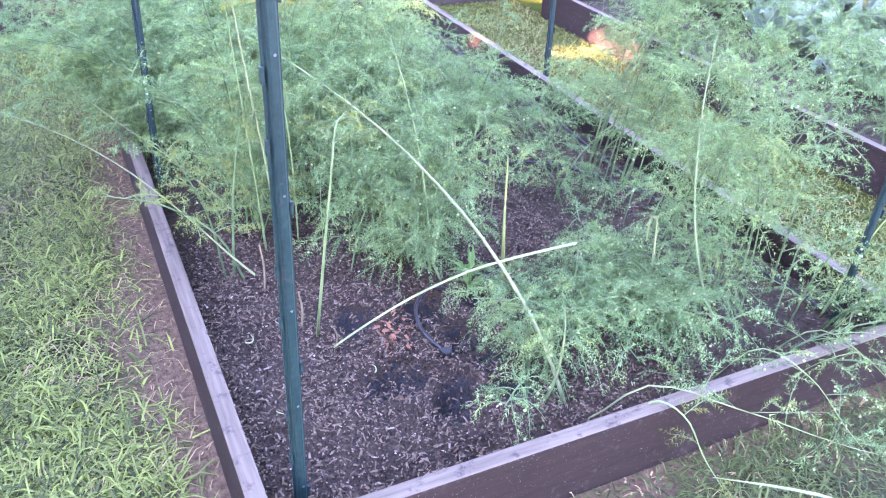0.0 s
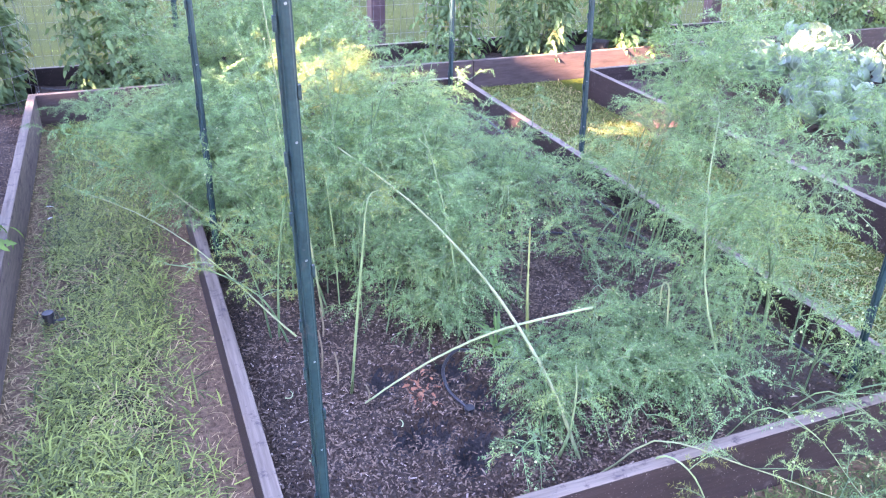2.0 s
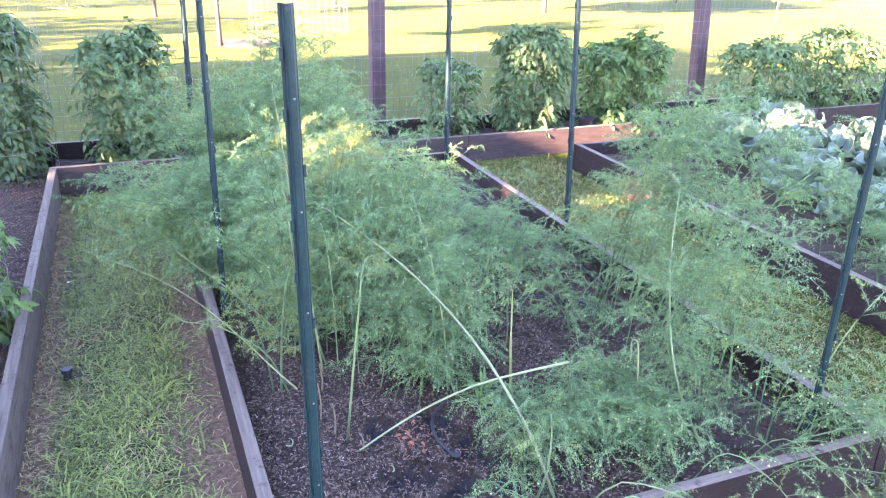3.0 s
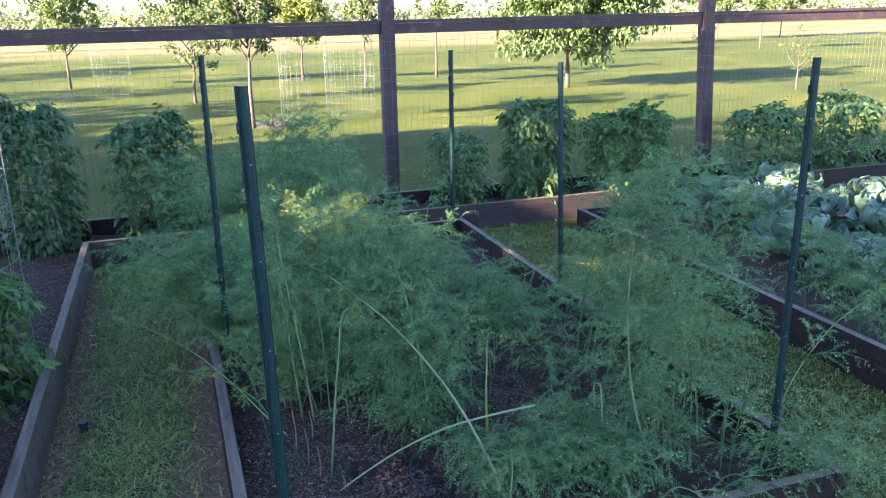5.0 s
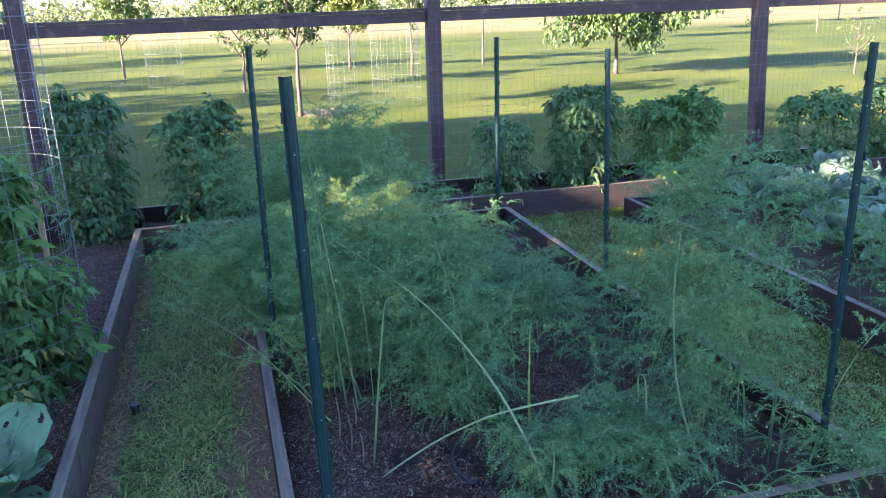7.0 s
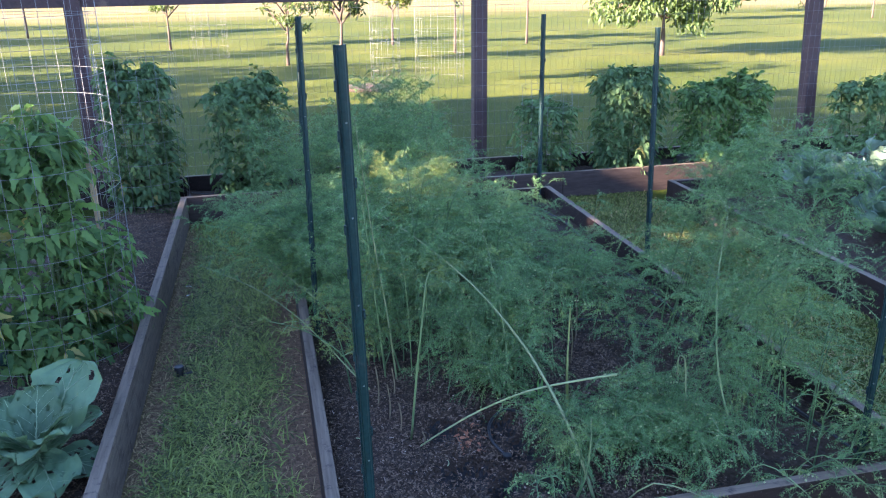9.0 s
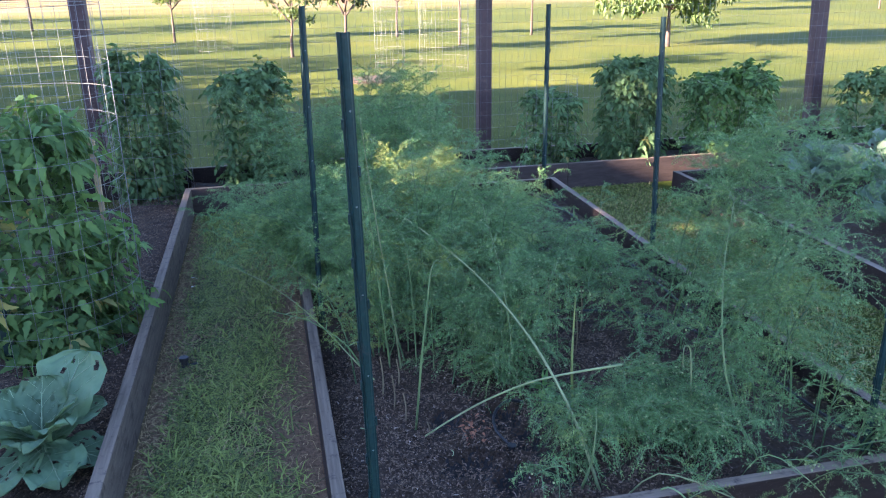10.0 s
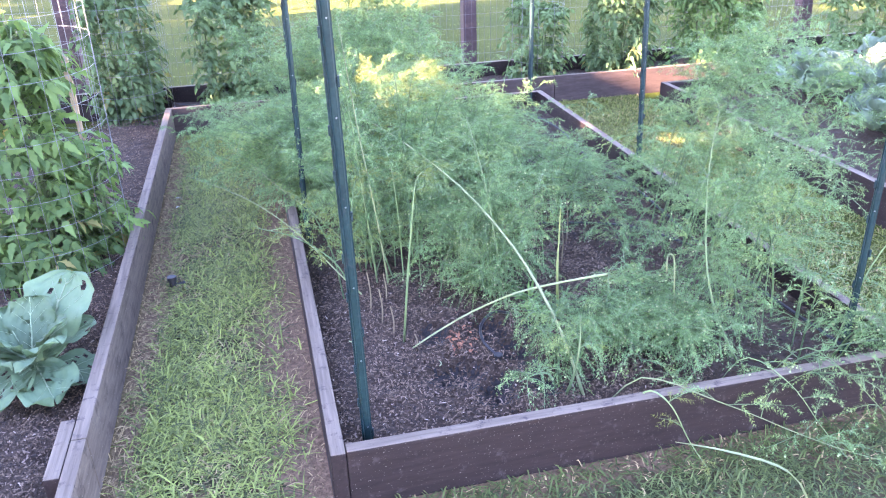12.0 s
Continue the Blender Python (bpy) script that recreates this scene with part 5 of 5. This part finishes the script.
tree(1.07, 9.9, 2.6, 0.75, 0.95, 90, 50, 0.075, rise=1.6)
tree(0.45, 13.8, 2.6, 0.8, 0.6, 70, 40, 0.09, rise=1.4)
tree(3.08, 17.7, 3.2, 1.0, 0.8, 80, 46, 0.11, "young yellow-green fruit tree on the lawn", mat="bright_leaf", rise=1.1)
tree(4.0, 15.2, 2.7, 0.5, 1.05, 36, 34, 0.08, "slim young tree on the lawn", rise=1.5)
tree(6.2, 17.0, 2.9, 0.75, 1.15, 44, 36, 0.09, "slim young tree on the lawn", rise=1.2)
tree(7.75, 13.2, 3.3, 1.9, 0.75, 190, 70, 0.125, "broad leafy peach tree on the lawn", mat="tree_leaf", droop=1.6, trunk_r=0.055, rise=0.35)
tree(25.5, 31.6, 3.6, 1.4, 1.2, 50, 36, 0.2)
tree(29.6, 32.0, 4.2, 1.5, 1.4, 50, 36, 0.2)
tree(11.3, 10.7, 1.25, 0.45, 0.35, 14, 9, 0.06, "sparse small shrub on the lawn", trunk_r=0.022, rise=1.2)
tree(12.2, 14.9, 1.7, 0.4, 0.7, 14, 10, 0.07, "sparse young sapling on the lawn", trunk_r=0.02, rise=1.3)
tree(17.9, 13.6, 2.2, 0.7, 1.0, 30, 30, 0.12)
tree(20.8, 23.0, 3.0, 1.0, 1.0, 50, 30, 0.13)
tree(-6.5, 24.0, 3.4, 1.2, 1.2, 50, 36, 0.15)
tree(12.5, 24.0, 3.4, 1.3, 1.2, 50, 36, 0.15)
tree(18.0, 29.0, 3.6, 1.4, 1.2, 50, 36, 0.17)
cage(2.66, 10.7, 0, 0.38, 1.30, 8, 22, "tall wire tree guard on the lawn", 0.0015, "tree guard")
cage(-1.0, 15.4, 0, 0.35, 1.3, 7, 16, "tall wire tree guard on the lawn", 0.0015, "tree guard")
cage(1.75, 10.3, 0, 0.22, 1.2, 7, 16, "tall wire tree guard on the lawn", 0.0015, "tree guard")
# low dark patch beside one tree
bm = bmesh.new()
bmesh.ops.create_cone(bm, segments=28, radius1=0.42, radius2=0.34, depth=0.05, cap_ends=True)
for v in bm.verts:
    v.co.x *= 1 + 0.12 * noise.noise(v.co * 3)
mr = part("mulch_ring", bm, MAT["soil"], None)
mr.location = (1.42, 10.05, 0.01)
tagged(mr, "low dark patch beside a young tree", "mulch", kind="structure")

# ---- far woods ----
def woods(name, x0, x1, y, height, n, per, label):
    cs = np.stack([rng.uniform(x0, x1, n), y + rng.normal(size=n) * 4, rng.uniform(0.1, 1.0, n)], -1)
    cs[:, 2] *= height * np.array([0.75 + 0.45 * noise.noise((a * 0.05, 0, 0)) + 0.25 * noise.noise((a * 0.21, 3, 0)) for a in cs[:, 0]])
    me = crown_leaves(cs, np.full(n, 1.3), per, 0.7)
    ob = part(name, me, MAT["hazed_leaf"], None)
    return tagged(ob, label, "woods", kind="stuff")


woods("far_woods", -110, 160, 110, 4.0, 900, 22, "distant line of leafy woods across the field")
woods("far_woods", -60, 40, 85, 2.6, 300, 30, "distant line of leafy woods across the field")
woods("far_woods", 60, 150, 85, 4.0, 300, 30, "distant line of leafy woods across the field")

# ---- unseen shade trees, added to keep the low sun off the beds ----
# spots the sun should reach; crown leaves on their rays are left out
LIT = [((-0.26, 3.62, 0.05), 0.10), ((-0.42, 3.64, 0.12), 0.12), ((2.48, 2.40, 0.0), 0.13), ((2.50, 2.62, 0.0), 0.08), ((2.6, 3.66, 0.10), 0.05), ((2.95, 3.66, 0.10), 0.06), ((3.4, 3.66, 0.10), 0.06), ((3.3, 3.9, 0.40), 0.06), ((4.0, 2.7, 0.4), 0.12), ((4.3, 2.3, 0.4), 0.12)]


def shade_tree(x, y, height, spread, low, n, leaf=0.22):
    ob = thing("tree", "large unseen leafy tree added to shade the garden", "tree", "shade trees", at=(x, y, 0))
    w = Heap()
    w.tube(bend([(0, 0, -0.05), (0.1, 0.05, low), (0, 0, height * 0.8)], 10), np.linspace(0.2, 0.05, 10), 8)
    for i in range(14):
        a = i * 2.4
        z = low + (height * 0.75 - low) * i / 14
        w.tube(bend([(0, 0, z), (spread * 0.4 * math.cos(a), spread * 0.4 * math.sin(a), z + 0.5), (spread * 0.85 * math.cos(a), spread * 0.85 * math.sin(a), z + 0.9)], 6), np.linspace(0.07, 0.015, 6), 5)
    part("trunk", w.mesh("trunk", True), MAT["bark"], ob)
    u = unit(rng.normal(size=(n, 3))) * rng.uniform(0.05, 1.0, (n, 1)) ** 0.4
    c = u * np.array([spread, spread, (height - low) / 2]) + np.array([0, 0, (height + low) / 2])
    s = np.array(TO_SUN[:])
    ok = np.ones(n, bool)
    fr, size = frames_from(rng.normal(size=(n, 3)), rng.normal(size=(n, 3))), rng.uniform(0.7, 1.4, (n, 1)) * leaf
    tip = fr[:, :, 1] * size
    for p, r in LIT:
        for part_way in (0.1, 0.5, 0.9):
            q = c + tip * part_way + np.array([x, y, 0.0]) - np.array(p)
            ok &= np.linalg.norm(q - (q @ s)[:, None] * s, axis=1) > r + 0.05
    c = c[ok]
    h = Heap()
    tv = np.array([(0, 0, 0), (0.5, 0.45, 0.08), (0, 1, -0.08), (-0.5, 0.45, 0.08)]) * np.array([0.7, 1, 1])
    h.place(tv, np.array([(0, 1, 2), (0, 2, 3)]), c, fr[ok], size[ok])
    part("crown", h.mesh("crown"), MAT["shade_leaf"], ob)
    return ob


for sx, sy, sh, dens in ((-13, -9.5, 7.8, 10500), (-13, -6.8, 8.0, 12500), (-13.5, -4.2, 8.0, 12500), (-13, -1.6, 8.0, 12500), (-14, 1.0, 8.0, 12500), (-15, 3.4, 7.8, 10500), (-18, 6.3, 6.5, 4600), (-17, 9.2, 7.0, 2300), (-21, 13.0, 8.0, 2100), (-27, 18.5, 9.5, 3400), (-32, 25.0, 10.0, 3000), (-11, -3.0, 5.0, 6500), (-11, 0.0, 4.8, 6500)):
    shade_tree(sx, sy, sh, 2.3, 0.2, dens, 0.27)
# fine-leaved crown, added to dim the sun patch on the asparagus
shade_tree(-16.2, -1.0, 8.0, 2.2, 0.2, 22000, 0.09)
